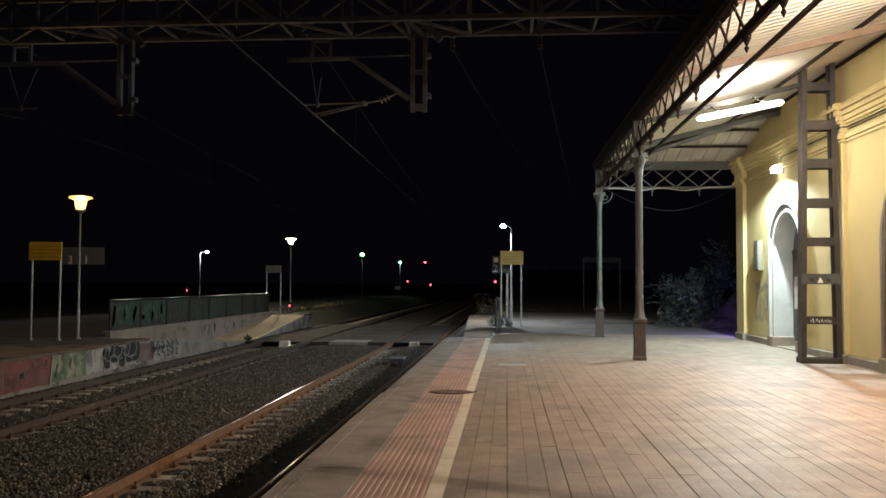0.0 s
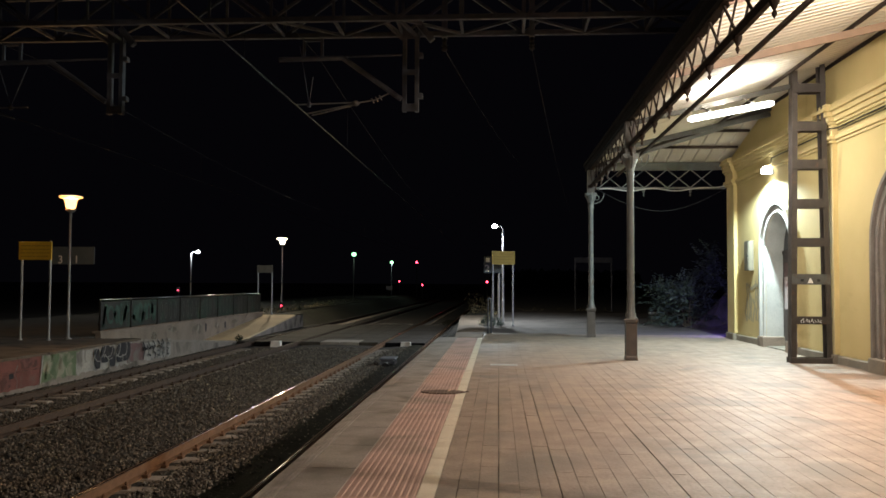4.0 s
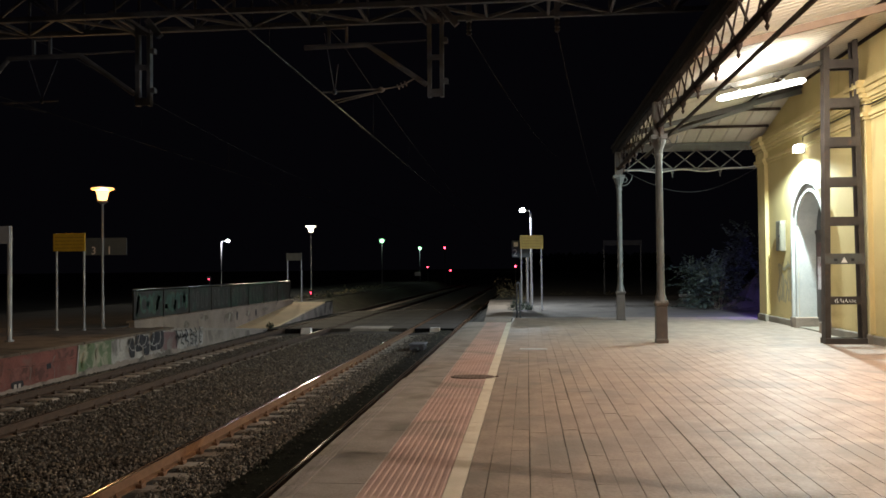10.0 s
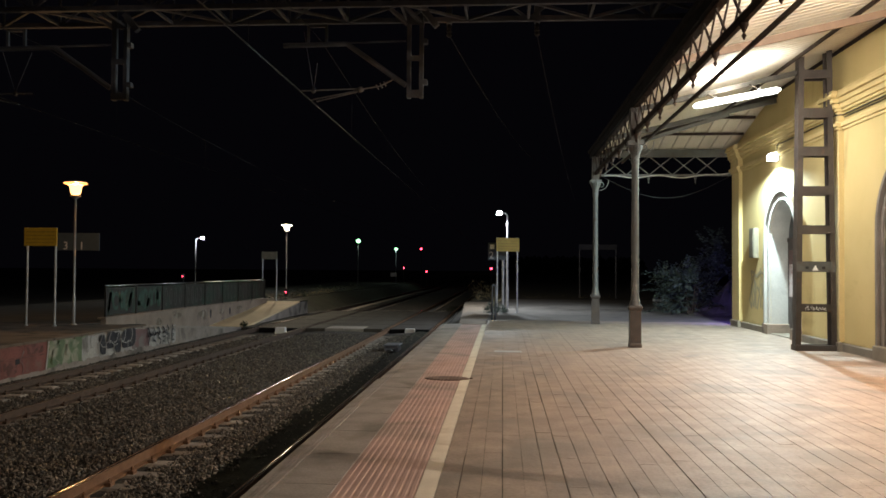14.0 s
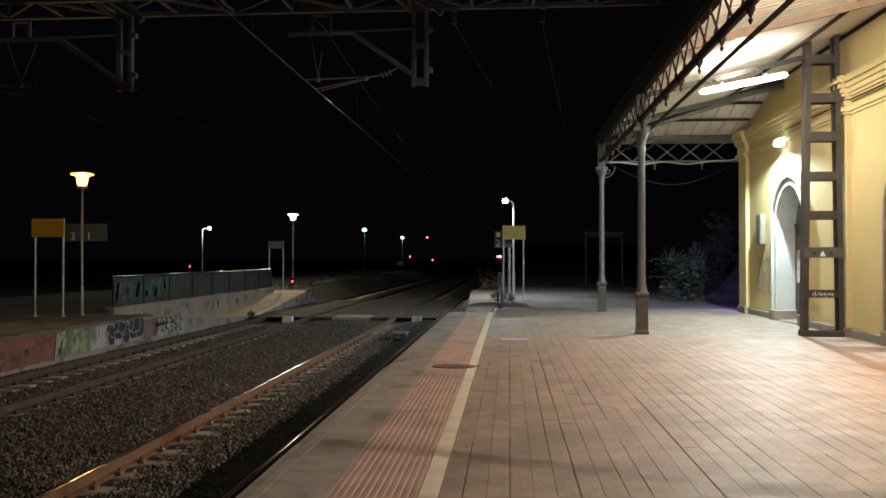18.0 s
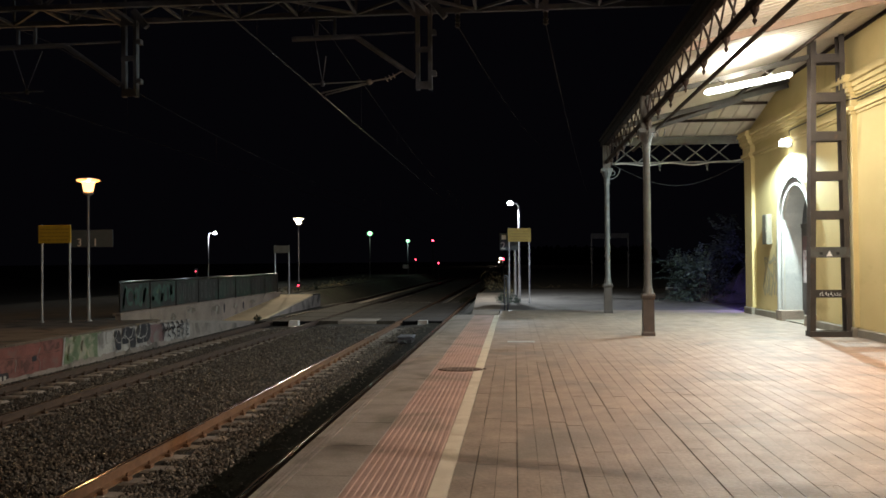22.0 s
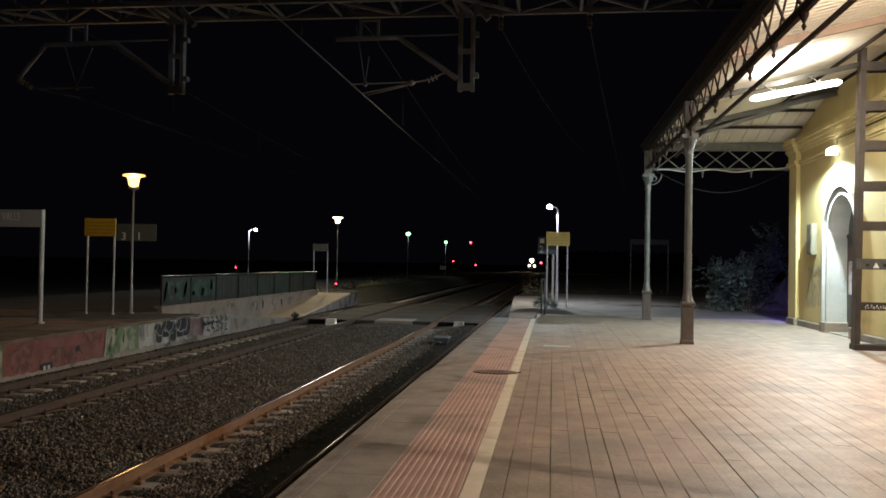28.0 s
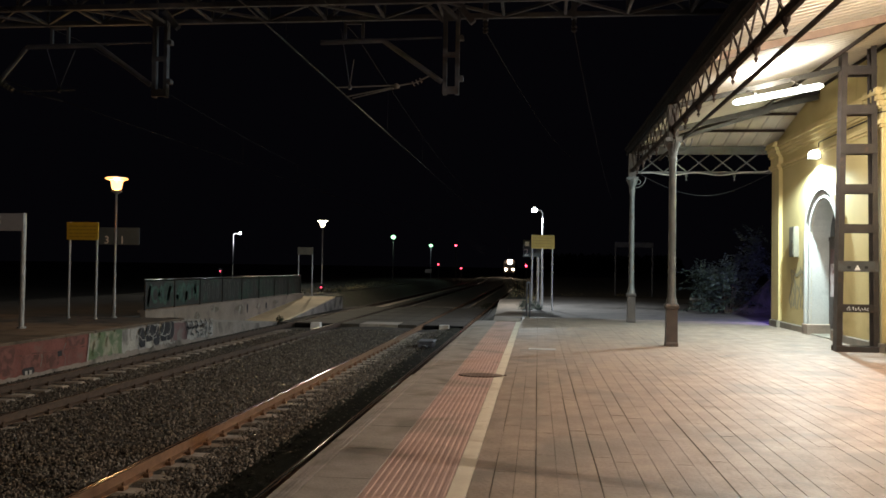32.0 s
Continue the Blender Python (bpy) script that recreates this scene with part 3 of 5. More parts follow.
def build_ballast():
    """Loose stones over the bed."""
    rng = np.random.default_rng(3)
    base = np.array([(1, 0, 0), (-1, 0, 0), (0, 1, 0), (0, -1, 0), (0, 0, 1), (0, 0, -1)], float)
    tri = np.array([(0, 2, 4), (2, 1, 4), (1, 3, 4), (3, 0, 4), (2, 0, 5), (1, 2, 5), (3, 1, 5), (0, 3, 5)])
    n = 105000
    u = rng.random(n)
    y = 6.0 + 42 * u ** 1.9
    x = rng.uniform(-9.95, -2.66, n)
    # few stones over the strip that is coloured dark for shade
    thin = (x < -3.25) | (rng.random(n) < 0.22)
    keep = thin & ~((y > 30) & (y < 45.0))
    for cx in (T1, T2):
        for s in (-1, 1):
            keep &= np.abs(x - cx - s * HALF) > 0.16
    # the sleepers' ends stay bare
    for cx in (T1, T2):
        d = np.abs(x - cx)
        ph = np.abs(((y - 5.0) / 0.56 + 0.5) % 1 - 0.5) * 0.56
        keep &= ~((d > (0.62 if cx == T1 else 0.38)) & (d < (1.06 if cx == T1 else 1.2)) & (ph < 0.12))
    x, y = x[keep], y[keep]
    n = len(x)
    z = np.interp(x, BEDX, BEDZ) + np.where(x > -3.35, 0.02, 0.0) + rng.uniform(-0.012, 0.025, n)
    size = rng.uniform(0.014, 0.027, n) * np.where(rng.random(n) < 0.04, 1.5, 1.0)
    q = rng.normal(size=(n, 3, 3))
    q, _ = np.linalg.qr(q)
    sc = size[:, None, None] * rng.uniform(0.6, 1.25, (n, 6, 1))
    v = np.einsum("ij,njk->nik", base, q) * sc + np.stack([x, y, z], 1)[:, None, :]
    f = (tri[None] + 6 * np.arange(n)[:, None, None]).reshape(-1, 3)
    me = bpy.data.meshes.new("ballast_stones")
    me.from_pydata(v.reshape(-1, 3).tolist(), [], f.tolist())
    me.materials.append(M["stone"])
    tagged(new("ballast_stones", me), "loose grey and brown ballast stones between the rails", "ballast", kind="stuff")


# ---- station building ----
def arch_pts(y0, y1, spring, n=14, grow=0.0):
    """Points of an arch over an opening from y0 to y1, from the far foot over the crown."""
    c, r = (y0 + y1) / 2, (y1 - y0) / 2 + grow
    return [(c + r * math.cos(math.pi * k / n), spring + r * math.sin(math.pi * k / n)) for k in range(n + 1)]


OPENINGS = [(19.70, 21.60, 2.36), (13.1, 15.0, 2.30), (5.9, 7.8, 2.30)]


def build_wall():
    top, x0, x1 = 6.6, WALLX, WALLX + 0.55
    bm = bmesh.new()

    def slab_piece(outline):
        extrude(bm, [(x0, y, z) for y, z in outline], (x1 - x0, 0, 0))

    edge = 24.72
    for a, b, s in OPENINGS:
        slab_piece([(b, -0.1), (edge, -0.1), (edge, top), (b, top)])
        pts = arch_pts(a, b, s)
        for (ya, za), (yb, zb) in zip(pts, pts[1:]):
            slab_piece([(yb, zb), (ya, za), (ya, top), (yb, top)])
        edge = a
    slab_piece([(-7, -0.1), (edge, -0.1), (edge, top), (-7, top)])
    wall = solid("wall_east", bm, M["plaster"], "yellow plastered station wall with arched openings", "wall", kind="structure")
    # end wall, back and roof close the building
    bm = bmesh.new()
    box(bm, x1, 15, 24.27, 24.72, -0.1, top)
    box(bm, 14.5, 15, -7, 24.27, -0.1, top)
    box(bm, x1, 14.5, -7, -6.6, -0.1, top)
    solid("wall_north", bm, M["plaster"], "yellow plastered end and rear walls of the station", "wall", kind="structure")
    bm = made(box, WALLX - 0.1, 15.2, -7.2, 24.9, top, top + 0.2)
    solid("roof", bm, M["iron"], "dark flat roof of the station building", "roof", kind="structure")
    # pilasters with their caps
    for a, b in ((24.08, 24.78), (17.04, 17.54), (10.2, 10.75), (3.2, 3.75)):
        p = bmesh.new()
        cbox(p, WALLX - 0.10, WALLX + 0.01, a, b, 0.19, 4.44, 0.004)
        part("pilaster_base", made(cbox, WALLX - 0.15, WALLX - 0.062, a - 0.04, b + 0.03, -0.02, 0.19, 0.02), M["baseboard"], wall, "grey stone base")
        pil = part("pilaster", p, M["moulding"] if b < 24 else M["plaster"], wall, "plastered pilaster")
        for z0, z1, d in ((4.38, 4.44, 0.14), (4.44, 4.53, 0.18), (4.53, 4.74, 0.125), (4.74, 4.80, 0.16), (4.80, 4.90, 0.20), (4.90, 5.00, 0.24), (5.00, 5.08, 0.29), (5.08, 5.15, 0.26)):
            part("capital_band", made(cbox, WALLX - d, WALLX, a - d * 0.35, b + d * 0.35, z0, z1 - 0.003, 0.012), M["moulding"], pil)
    # string course between the pilasters
    for z0, z1, d in ((4.38, 4.44, 0.035), (4.44, 4.53, 0.075), (4.74, 4.80, 0.05), (4.80, 4.90, 0.09), (4.90, 5.00, 0.13), (5.00, 5.08, 0.18), (5.08, 5.15, 0.15)):
        part("string_course", made(cbox, WALLX - d, WALLX + 0.005, -7, 24.74, z0, z1 - 0.003, 0.01), M["moulding"], wall)
    # plinth, broken at the openings
    spans, edge = [], 24.76
    for a, b, s in OPENINGS:
        spans.append((b + (0.32 if b > 20 else 0.51), edge))
        edge = a - (0.32 if b > 20 else 0.51)
    spans.append((-7, edge))
    for a, b in spans:
        part("baseboard", made(cbox, WALLX - 0.06, WALLX + 0.004, a, b, -0.02, 0.17, 0.025), M["baseboard"], wall, "grey stone plinth")
    # surrounds of the openings: stone feet, jamb bands and arch rings
    for i, (a, b, s) in enumerate(OPENINGS):
        mm = M["palewall"] if i == 0 else M["baseboard"]
        # openings after the first: shade is put into the trim's grey-brown colour
        trim = M["whitetrim"] if i == 0 else mat("grey_brown_trim", (0.25, 0.225, 0.20), (0.17, 0.15, 0.135), 0.8, scale=3)
        for w0, w1, d in ((0.0, 0.10, 0.055), (0.10, 0.19, 0.025), (0.19, 0.28, 0.10)) if i == 0 else ((0.0, 0.10, 0.06), (0.10, 0.19, 0.03), (0.19, 0.27, 0.07), (0.27, 0.40, 0.03), (0.40, 0.48, 0.09)):
            p = bmesh.new()
            for sgn, yy in ((1, b), (-1, a)):
                y0, y1 = sorted((yy + sgn * w0, yy + sgn * w1))
                box(p, WALLX - d, WALLX + 0.003, y0 + 0.002, y1 - 0.002, 0.26, s)
            i0, i1 = arch_pts(a, b, s, 18, w0 + 0.002), arch_pts(a, b, s, 18, w1 - 0.002)
            for k in range(18):
                extrude(p, [(WALLX - d, *i0[k]), (WALLX - d, *i1[k]), (WALLX - d, *i1[k + 1]), (WALLX - d, *i0[k + 1])], (d + 0.003, 0, 0))
            part("door_surround", p, trim, wall, "moulded arched surround")
        for y0, y1 in ((b - 0.13, b + (0.31 if i == 0 else 0.50)), (a - (0.31 if i == 0 else 0.50), a + 0.13)):
            part("plinth_stone", made(cbox, WALLX - 0.13, WALLX + 0.5, y0, y1, -0.02, 0.26, 0.02), mm, wall)
        # painted reveal
        p = bmesh.new()
        pts = [(b, 0.0)] + arch_pts(a, b, s, 18) + [(a, 0.0)]
        for (ya, za), (yb, zb) in zip(pts, pts[1:]):
            c, zc = (a + b) / 2, s
            def inn(y, z):
                d = Vector((y - c, max(0, z - zc)))
                return (y - 0.012 * (1 if y > c else -1), z) if z <= zc else tuple(Vector((c, zc)) + d * (1 - 0.012 / d.length))
            ia, ib = inn(ya, za), inn(yb, zb)
            extrude(p, [(WALLX + 0.004, ya, za), (WALLX + 0.004, *ia), (WALLX + 0.004, *ib), (WALLX + 0.004, yb, zb)], (0.52, 0, 0))
        part("reveal", p, M["whitetrim"] if i == 0 else trim, wall, "white painted door reveal")
        part("threshold", made(cbox, WALLX - 0.04, WALLX + 0.5, a + 0.01, b - 0.01, -0.05, 0.03, 0.01), M["baseboard"], wall)
        # the door: two leaves and a fanlight
        door = thing(f"door_{i + 1}", (WALLX + 0.5, (a + b) / 2, 0), "dark wooden double door under an arched fanlight", "door", kind="structure")
        for y0, y1 in ((a, (a + b) / 2 - 0.006), ((a + b) / 2 + 0.006, b)):
            leaf = part("door_leaf", made(box, WALLX + 0.42, WALLX + 0.48, y0 + 0.02, y1 - 0.004, 0.02, s), M["door"], door)
            for z0, z1 in ((0.2, 0.95), (1.1, 2.1)):
                part("door_panel", made(cbox, WALLX + 0.395, WALLX + 0.422, y0 + 0.16, y1 - 0.16, z0, z1, 0.01), M["door"] if z0 < 1 else M["poster"], leaf)
            if i == 0:
                part("notice", made(box, WALLX + 0.389, WALLX + 0.394, y0 + 0.22, y1 - 0.2, 0.95, 1.75), M["paper"], leaf, "curled white paper notice")
        pts = arch_pts(a, b, s, 14)
        part("fanlight", made(extrude, [(WALLX + 0.44, y, z) for y, z in pts], (0.03, 0, 0)), M["glass"], door, "dark fanlight glass")
        p = bmesh.new()
        box(p, WALLX + 0.40, WALLX + 0.47, a + 0.02, b - 0.02, s - 0.05, s + 0.05)
        for k in (4, 7, 10):
            bar(p, (WALLX + 0.43, (a + b) / 2, s), (WALLX + 0.43, *pts[k]), 0.04)
        part("glazing_bar", p, M["door"], door)
    # faded stained patch, service box, wall lamp
    wb = thing("wall_box", (WALLX - 0.08, 22.78, 1.93), "grey metal meter box fixed to the yellow wall", "box")
    part("box_body", made(cbox, WALLX - 0.13, WALLX - 0.004, 22.58, 22.98, 1.93, 2.72, 0.012), M["boxpaint"], wb)
    part("box_door", made(cbox, WALLX - 0.145, WALLX - 0.132, 22.61, 22.95, 1.96, 2.69, 0.004), M["boxpaint"], wb)
    part("lock", made(box, WALLX - 0.16, WALLX - 0.146, 22.64, 22.67, 2.28, 2.36), M["blackmetal"], wb)
    patch = bmesh.new()
    rng = random.Random(9)
    for k in range(9):
        yy = 22.22 + 0.135 * k
        pts = [(yy + rng.uniform(-0.12, 0.12), 0.62 + 0.2 * j + rng.uniform(-0.06, 0.06)) for j in range(rng.randint(4, 6))]
        ribbon(patch, WALLX - 0.003 - k * 0.0004, pts, rng.uniform(0.06, 0.14))
    ribbon(patch, WALLX - 0.0075, [(22.2 + 0.12 * j, 1.50 + 0.06 * math.sin(j)) for j in range(10)], 0.09)
    part("faded_scrawl", patch, M["flaked"], wall, "faded grey scrawl on the plaster")
    for ly, lw, cone, tilt, lc in WALL_LAMPS:
        wall_lamp(ly)


def wall_lamp(ly):
    lamp = thing("wall_lamp", (WALLX, ly, 4.28), "lit white bulkhead lamp on the wall above the door", "lamp", "wall lamps")
    part("back_plate", made(cbox, WALLX - 0.05, WALLX, ly - 0.14, ly + 0.14, 4.27, 4.51, 0.01), M["galv"], lamp)
    part("glass_cover", made(cbox, WALLX - 0.23, WALLX - 0.052, ly - 0.14, ly + 0.14, 4.30, 4.47, 0.04), M["doorlamp"], lamp, "glowing glass cover")
    part("cage", made(box, WALLX - 0.245, WALLX - 0.235, ly - 0.01, ly + 0.01, 4.29, 4.48), M["galv"], lamp)


def wall_fittings():
    # conduit along the wall and down to the lamp
    p = bmesh.new()
    tube(p, [(WALLX - 0.03, 21.0, 4.50), (WALLX - 0.03, 21.0, 4.66), (WALLX - 0.04, 20.8, 4.67), (WALLX - 0.04, 17.62, 4.67), (WALLX - 0.15, 17.56, 4.67), (WALLX - 0.15, 17.02, 4.67), (WALLX - 0.04, 16.96, 4.67), (WALLX - 0.04, 14.4, 4.67)], 0.013)
    tube(p, [(WALLX - 0.03, 16.94, 4.62), (WALLX - 0.03, 14.4, 4.62)], 0.010)
    tube(p, [(WALLX - 0.035, 14.55, 4.60), (WALLX - 0.035, 14.55, 3.65)], 0.016)
    solid("wall_junction_box", made(cbox, WALLX - 0.12, WALLX - 0.004, 14.46, 14.66, 4.56, 4.74, 0.02), M["galv"], "small pale junction box on the yellow wall", "box")
    solid("wall_conduit", p, M["cable"], "thin dark cable clipped along the yellow wall", "cable")
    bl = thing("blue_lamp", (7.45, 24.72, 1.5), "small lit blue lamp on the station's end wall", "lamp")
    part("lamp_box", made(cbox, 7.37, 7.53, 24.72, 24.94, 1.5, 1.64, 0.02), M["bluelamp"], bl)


# ---- canopy ----
def column_at(y, first=None):
    c = thing("canopy_column", (EAVEX, y, 0), "grey-brown cast-iron canopy column on a square pedestal", "column", "columns of the canopy")
    p = bmesh.new()
    lathe(p, (EAVEX, y, 0), [(0.172, -0.02), (0.172, 0.06), (0.158, 0.09), (0.152, 0.74), (0.185, 0.78), (0.19, 0.82), (0.15, 0.86)], 4, math.pi / 4)
    part("pedestal", p, M["iron"], c, "brown square pedestal")
    p = bmesh.new()
    lathe(p, (EAVEX, y, 0), [(0.13, 0.80), (0.14, 0.85), (0.10, 0.89), (0.108, 0.93), (0.088, 0.97), (0.078, 1.1), (0.069, 3.75), (0.085, 3.78), (0.085, 3.83), (0.07, 3.86)], 16)
    part("shaft", p, M["columniron"], c, "", True)
    p = bmesh.new()
    lathe(p, (EAVEX, y, 0), [(0.082, 3.85), (0.09, 3.95), (0.13, 4.05), (0.15, 4.10), (0.15, 4.14)], 14)
    box(p, EAVEX - 0.16, EAVEX + 0.16, y - 0.16, y + 0.16, 4.14, 4.22)
    part("capital", p, M["columniron"], c)
    p = bmesh.new()
    box(p, EAVEX - 0.10, EAVEX + 0.10, y - 0.11, y + 0.11, 4.2, 4.96)
    part("head_post", p, M["iron"], c)
    # scrolled brackets
    for dy, dx in ((1, 0), (-1, 0), (0, 1)):
        p = bmesh.new()
        pts = [(EAVEX + dx * (0.1 + 0.28 * math.sin(a)), y + dy * (0.1 + 0.28 * math.sin(a)), 3.92 + 0.30 * (1 - math.cos(a))) for a in [i * math.pi / 16 for i in range(9)]]
        tube(p, pts, 0.014, 6)
        ring = [(EAVEX + dx * (0.17 + 0.07 * math.cos(a)), y + dy * (0.17 + 0.07 * math.cos(a)), 4.09 + 0.07 * math.sin(a)) for a in [i * math.pi / 5 for i in range(11)]]
        tube(p, ring, 0.012, 5)
        part("scroll_bracket", p, M["columniron"], c)
    return c


def build_canopy():
    # the column at 5.5 is unseen, placed to throw the floor's shadow stripe
    for y in (24.8, 17.4, 5.5, -2.2):
        column_at(y)
    ya, yb = -6.5, 25.05
    cn = thing("station_canopy", (EAVEX, 17.4, 4.2), "iron platform canopy with a lattice eave and cream sheet roof", "canopy")
    # eave lattice girder
    for z, w, h in ((4.405, 0.06, 0.085), (4.454, 0.09, 0.012), (4.93, 0.12, 0.07)):
        part("chord", made(box, EAVEX - w / 2, EAVEX + w / 2, ya, yb, z - h / 2, z + h / 2), M["eaveiron"], cn)
    y = 24.225
    while y > ya + 0.7:
        for a, b in (((y - 0.15, 4.42), (y - 0.69, 4.93)), ((y + 0.54, 4.93), (y, 4.42))):
            off = 0.018 if a[1] < b[1] else -0.018
            part("lattice_bar", made(bar, (EAVEX + off, a[0], a[1]), (EAVEX + off, b[0], b[1]), 0.040, 0.018, (1, 0, 0)), M["eaveiron"], cn)
        y -= 0.665
    # turned pendants under the girder
    y = 23.57
    while y > ya:
        p = bmesh.new()
        lathe(p, (EAVEX, y, 4.17), [(0.006, 0.0), (0.030, 0.05), (0.013, 0.08), (0.036, 0.13), (0.055, 0.17), (0.055, 0.21)], 8)
        part("pendant", p, M["eaveiron"], cn)
        y -= 1.27
    # gutter, fascia and soffit outside; near-black colour stands in for the eave's unlit side
    p = bmesh.new()
    extrude(p, [(EAVEX - 0.19, ya, 5.03), (EAVEX - 0.20, ya, 5.10), (EAVEX - 0.148, ya, 5.10), (EAVEX - 0.148, ya, 5.02)], (0, yb - ya, 0))
    part("gutter", p, M["unlitblack"], cn)
    part("fascia_board", made(box, EAVEX - 0.145, EAVEX - 0.122, ya, yb, 4.88, 5.14), M["unlitblack"], cn)
    part("soffit_board", made(box, EAVEX - 0.122, EAVEX - 0.06, ya, yb, 4.91, 4.95), M["unlitblack"], cn)
    # corrugated roof: the ribs run down the slope; its far end is hipped
    hip = lambda y: 5.10 + 0.235 * (yb - y)
    x0, x1 = EAVEX - 0.12, WALLX - 0.01
    p = bmesh.new()
    cols = []
    y = ya
    while y < yb - 0.3:
        for dy, dz in ((0.0, 0.0), (0.13, 0.0), (0.155, 0.028), (0.185, 0.028)):
            cols.append((y + dy, dz))
        y += 0.21

    def reach(yy):
        return min(x1, EAVEX + (yb - yy))

    for t in (0.0, 0.006):
        v = [[p.verts.new((x, yy, ceil_z(x) + dz + t)) for x in (x0, reach(yy))] for yy, dz in cols]
        for a, b in zip(v, v[1:]):
            p.faces.new((a[0], a[1], b[1], b[0]))
    part("roof_sheet", p, M["sheet"], cn, "cream corrugated roof sheets")
    p = bmesh.new()
    x = EAVEX
    cols = []
    while x < x1:
        for dx, dz in ((0.0, 0.0), (0.29, 0.0), (0.315, 0.035), (0.345, 0.035)):
            if x + dx < x1:
                cols.append((x + dx, dz))
        x += 0.37
    for t in (0.0, 0.006):
        v = [[p.verts.new((xx, yy, hip(yy) + dz + t)) for yy in (yb + 0.02, yb - (xx - EAVEX))] for xx, dz in cols]
        for a, b in zip(v, v[1:]):
            p.faces.new((a[0], a[1], b[1], b[0]))
    part("hip_sheet", p, M["sheet"], cn, "cream ribbed sheets of the hipped roof end")
    # purlins along the canopy
    for x, dz, w in ((3.4, 0.59, 0.045), (5.68, 0.08, 0.045)):
        z = ceil_z(x) - dz
        part("purlin", made(box, x - w / 2, x + w / 2, ya, yb - (x - EAVEX), z - 0.03, z + 0.03), M["eaveiron"], cn)
    for y in (23.6, 22.5):
        part("hip_purlin", made(box, EAVEX + yb - y, WALLX - 0.1, y - 0.03, y + 0.03, hip(y) - 0.10, hip(y) - 0.03), M["eaveiron"], cn)
    part("wall_plate", made(box, WALLX - 0.035, WALLX - 0.004, ya, 21.0, ceil_z(WALLX) - 0.085, ceil_z(WALLX) - 0.018), M["eaveiron"], cn)
    part("hip_rafter", made(bar, (EAVEX, yb - 0.05, ceil_z(EAVEX) - 0.12), (WALLX - 0.02, yb - 4.05, ceil_z(WALLX) - 0.12), 0.07, 0.13), M["iron"], cn)
    # rafters; the two at the columns are light trusses with a lower tie
    for y in (13.7, 10.0, 6.3, 2.6, -1.1):
        za, zb = ceil_z(EAVEX) - 0.17, ceil_z(WALLX) - 0.21
        part("rafter", made(bar, (EAVEX, y, za), (WALLX - 0.01, y, zb), 0.06, 0.12), M["rafter"] if y < 13 else M["rafterpale"], cn)
    part("rafter", made(bar, (EAVEX, 17.25, 4.848), (6.05, 17.25, 5.614), 0.06, 0.10), M["railpost"], cn)
    raf = part("rafter", made(bar, (EAVEX, 21.1, 4.87), (WALLX - 0.01, 21.1, 5.79), 0.07, 0.12), M["columniron"], cn)
    part("tie_bar", made(bar, (EAVEX, 21.02, 4.56), (5.55, 21.02, 5.44), 0.05, 0.085), M["columniron"], raf)
    part("strut", made(bar, (5.40, 21.06, 5.46), (5.80, 21.06, ceil_z(5.8) - 0.02), 0.05), M["columniron"], raf)
    # lattice girder closing the far end
    Y = 24.85
    for z0, z1 in ((4.345, 4.40), (4.90, 5.13)):
        part("end_chord", made(box, EAVEX, WALLX - 0.1, Y - 0.04, Y + 0.04, z0, z1), M["columniron"], cn)
    x = 2.93
    while x < 6.1:
        for a, b, o in ((4.38, 4.92, 0.02), (4.92, 4.38, -0.02)):
            part("end_lattice_bar", made(bar, (x, Y + o, a), (x + 0.665, Y + o, b), 0.03, 0.02, (0, 1, 0)), M["columniron"], cn)
        x += 0.665
    sc = bmesh.new()
    tube(sc, [(EAVEX + 0.25 + 0.1 * k, Y - 0.06, 4.325 + 0.035 * math.sin(k * 0.47 + 0.6) + (0.004 * max(0, k - 27) ** 1.6)) for k in range(38)], 0.018, 6)
    part("wavy_conduit", sc, M["galv"], cn, "pale wavy conduit along the girder")
    for x in (4.24, 5.59):
        p = bmesh.new()
        lathe(p, (x, Y, 4.13), [(0.006, 0), (0.025, 0.04), (0.012, 0.08), (0.04, 0.14), (0.04, 0.22)], 8)
        part("pendant", p, M["columniron"], cn)
    # luminaires
    for ty, tc, tw in TUBES:
        lt = thing("ceiling_tube_lamp", (4.53, ty, 4.95), "lit fluorescent tube lamp hung under the canopy roof", "lamp", "tube lamps under the canopy")
        p = bmesh.new()
        dx, dz = (TB - TA) * 0.04, (ZB - ZA) * 0.04
        tube(p, [(TA, ty, ZA), (TA + dx, ty, ZA + dz), (TB - dx, ty, ZB - dz), (TB, ty, ZB)], [0.025, 0.060, 0.060, 0.025], 14)
        part("diffuser", p, M["tube_cool"] if ty > 15 else M["tube_warm"], lt, "glowing diffuser", True)
        for k in (0.25, 0.75):
            x, z = TA + (TB - TA) * k, ZA + (ZB - ZA) * k
            part("clamp", made(bar, (x, ty - 0.09, z + 0.09), (x, ty + 0.09, z + 0.09), 0.03), M["galv"], lt)
            if ty > 15:
                part("bracket_arm", made(bar, (x, ty + 0.05, z + 0.10), (x, 17.22, 4.83 + 0.229 * (x - EAVEX)), 0.02), M["iron"], lt)
            else:
                part("hanger", made(bar, (x, ty, z + 0.10), (x, ty, ceil_z(x) - 0.01), 0.018), M["iron"], lt)
    # slack cable under the far girder
    p = bmesh.new()
    tube(p, [(EAVEX + 0.2 + 3.7 * k / 16, 24.95, 4.35 - 0.64 * math.sin(math.pi * k / 16)) for k in range(17)], 0.008, 5)
    solid("slack_cable", p, M["blackmetal"], "slack dark cable hanging under the canopy's end girder", "cable")


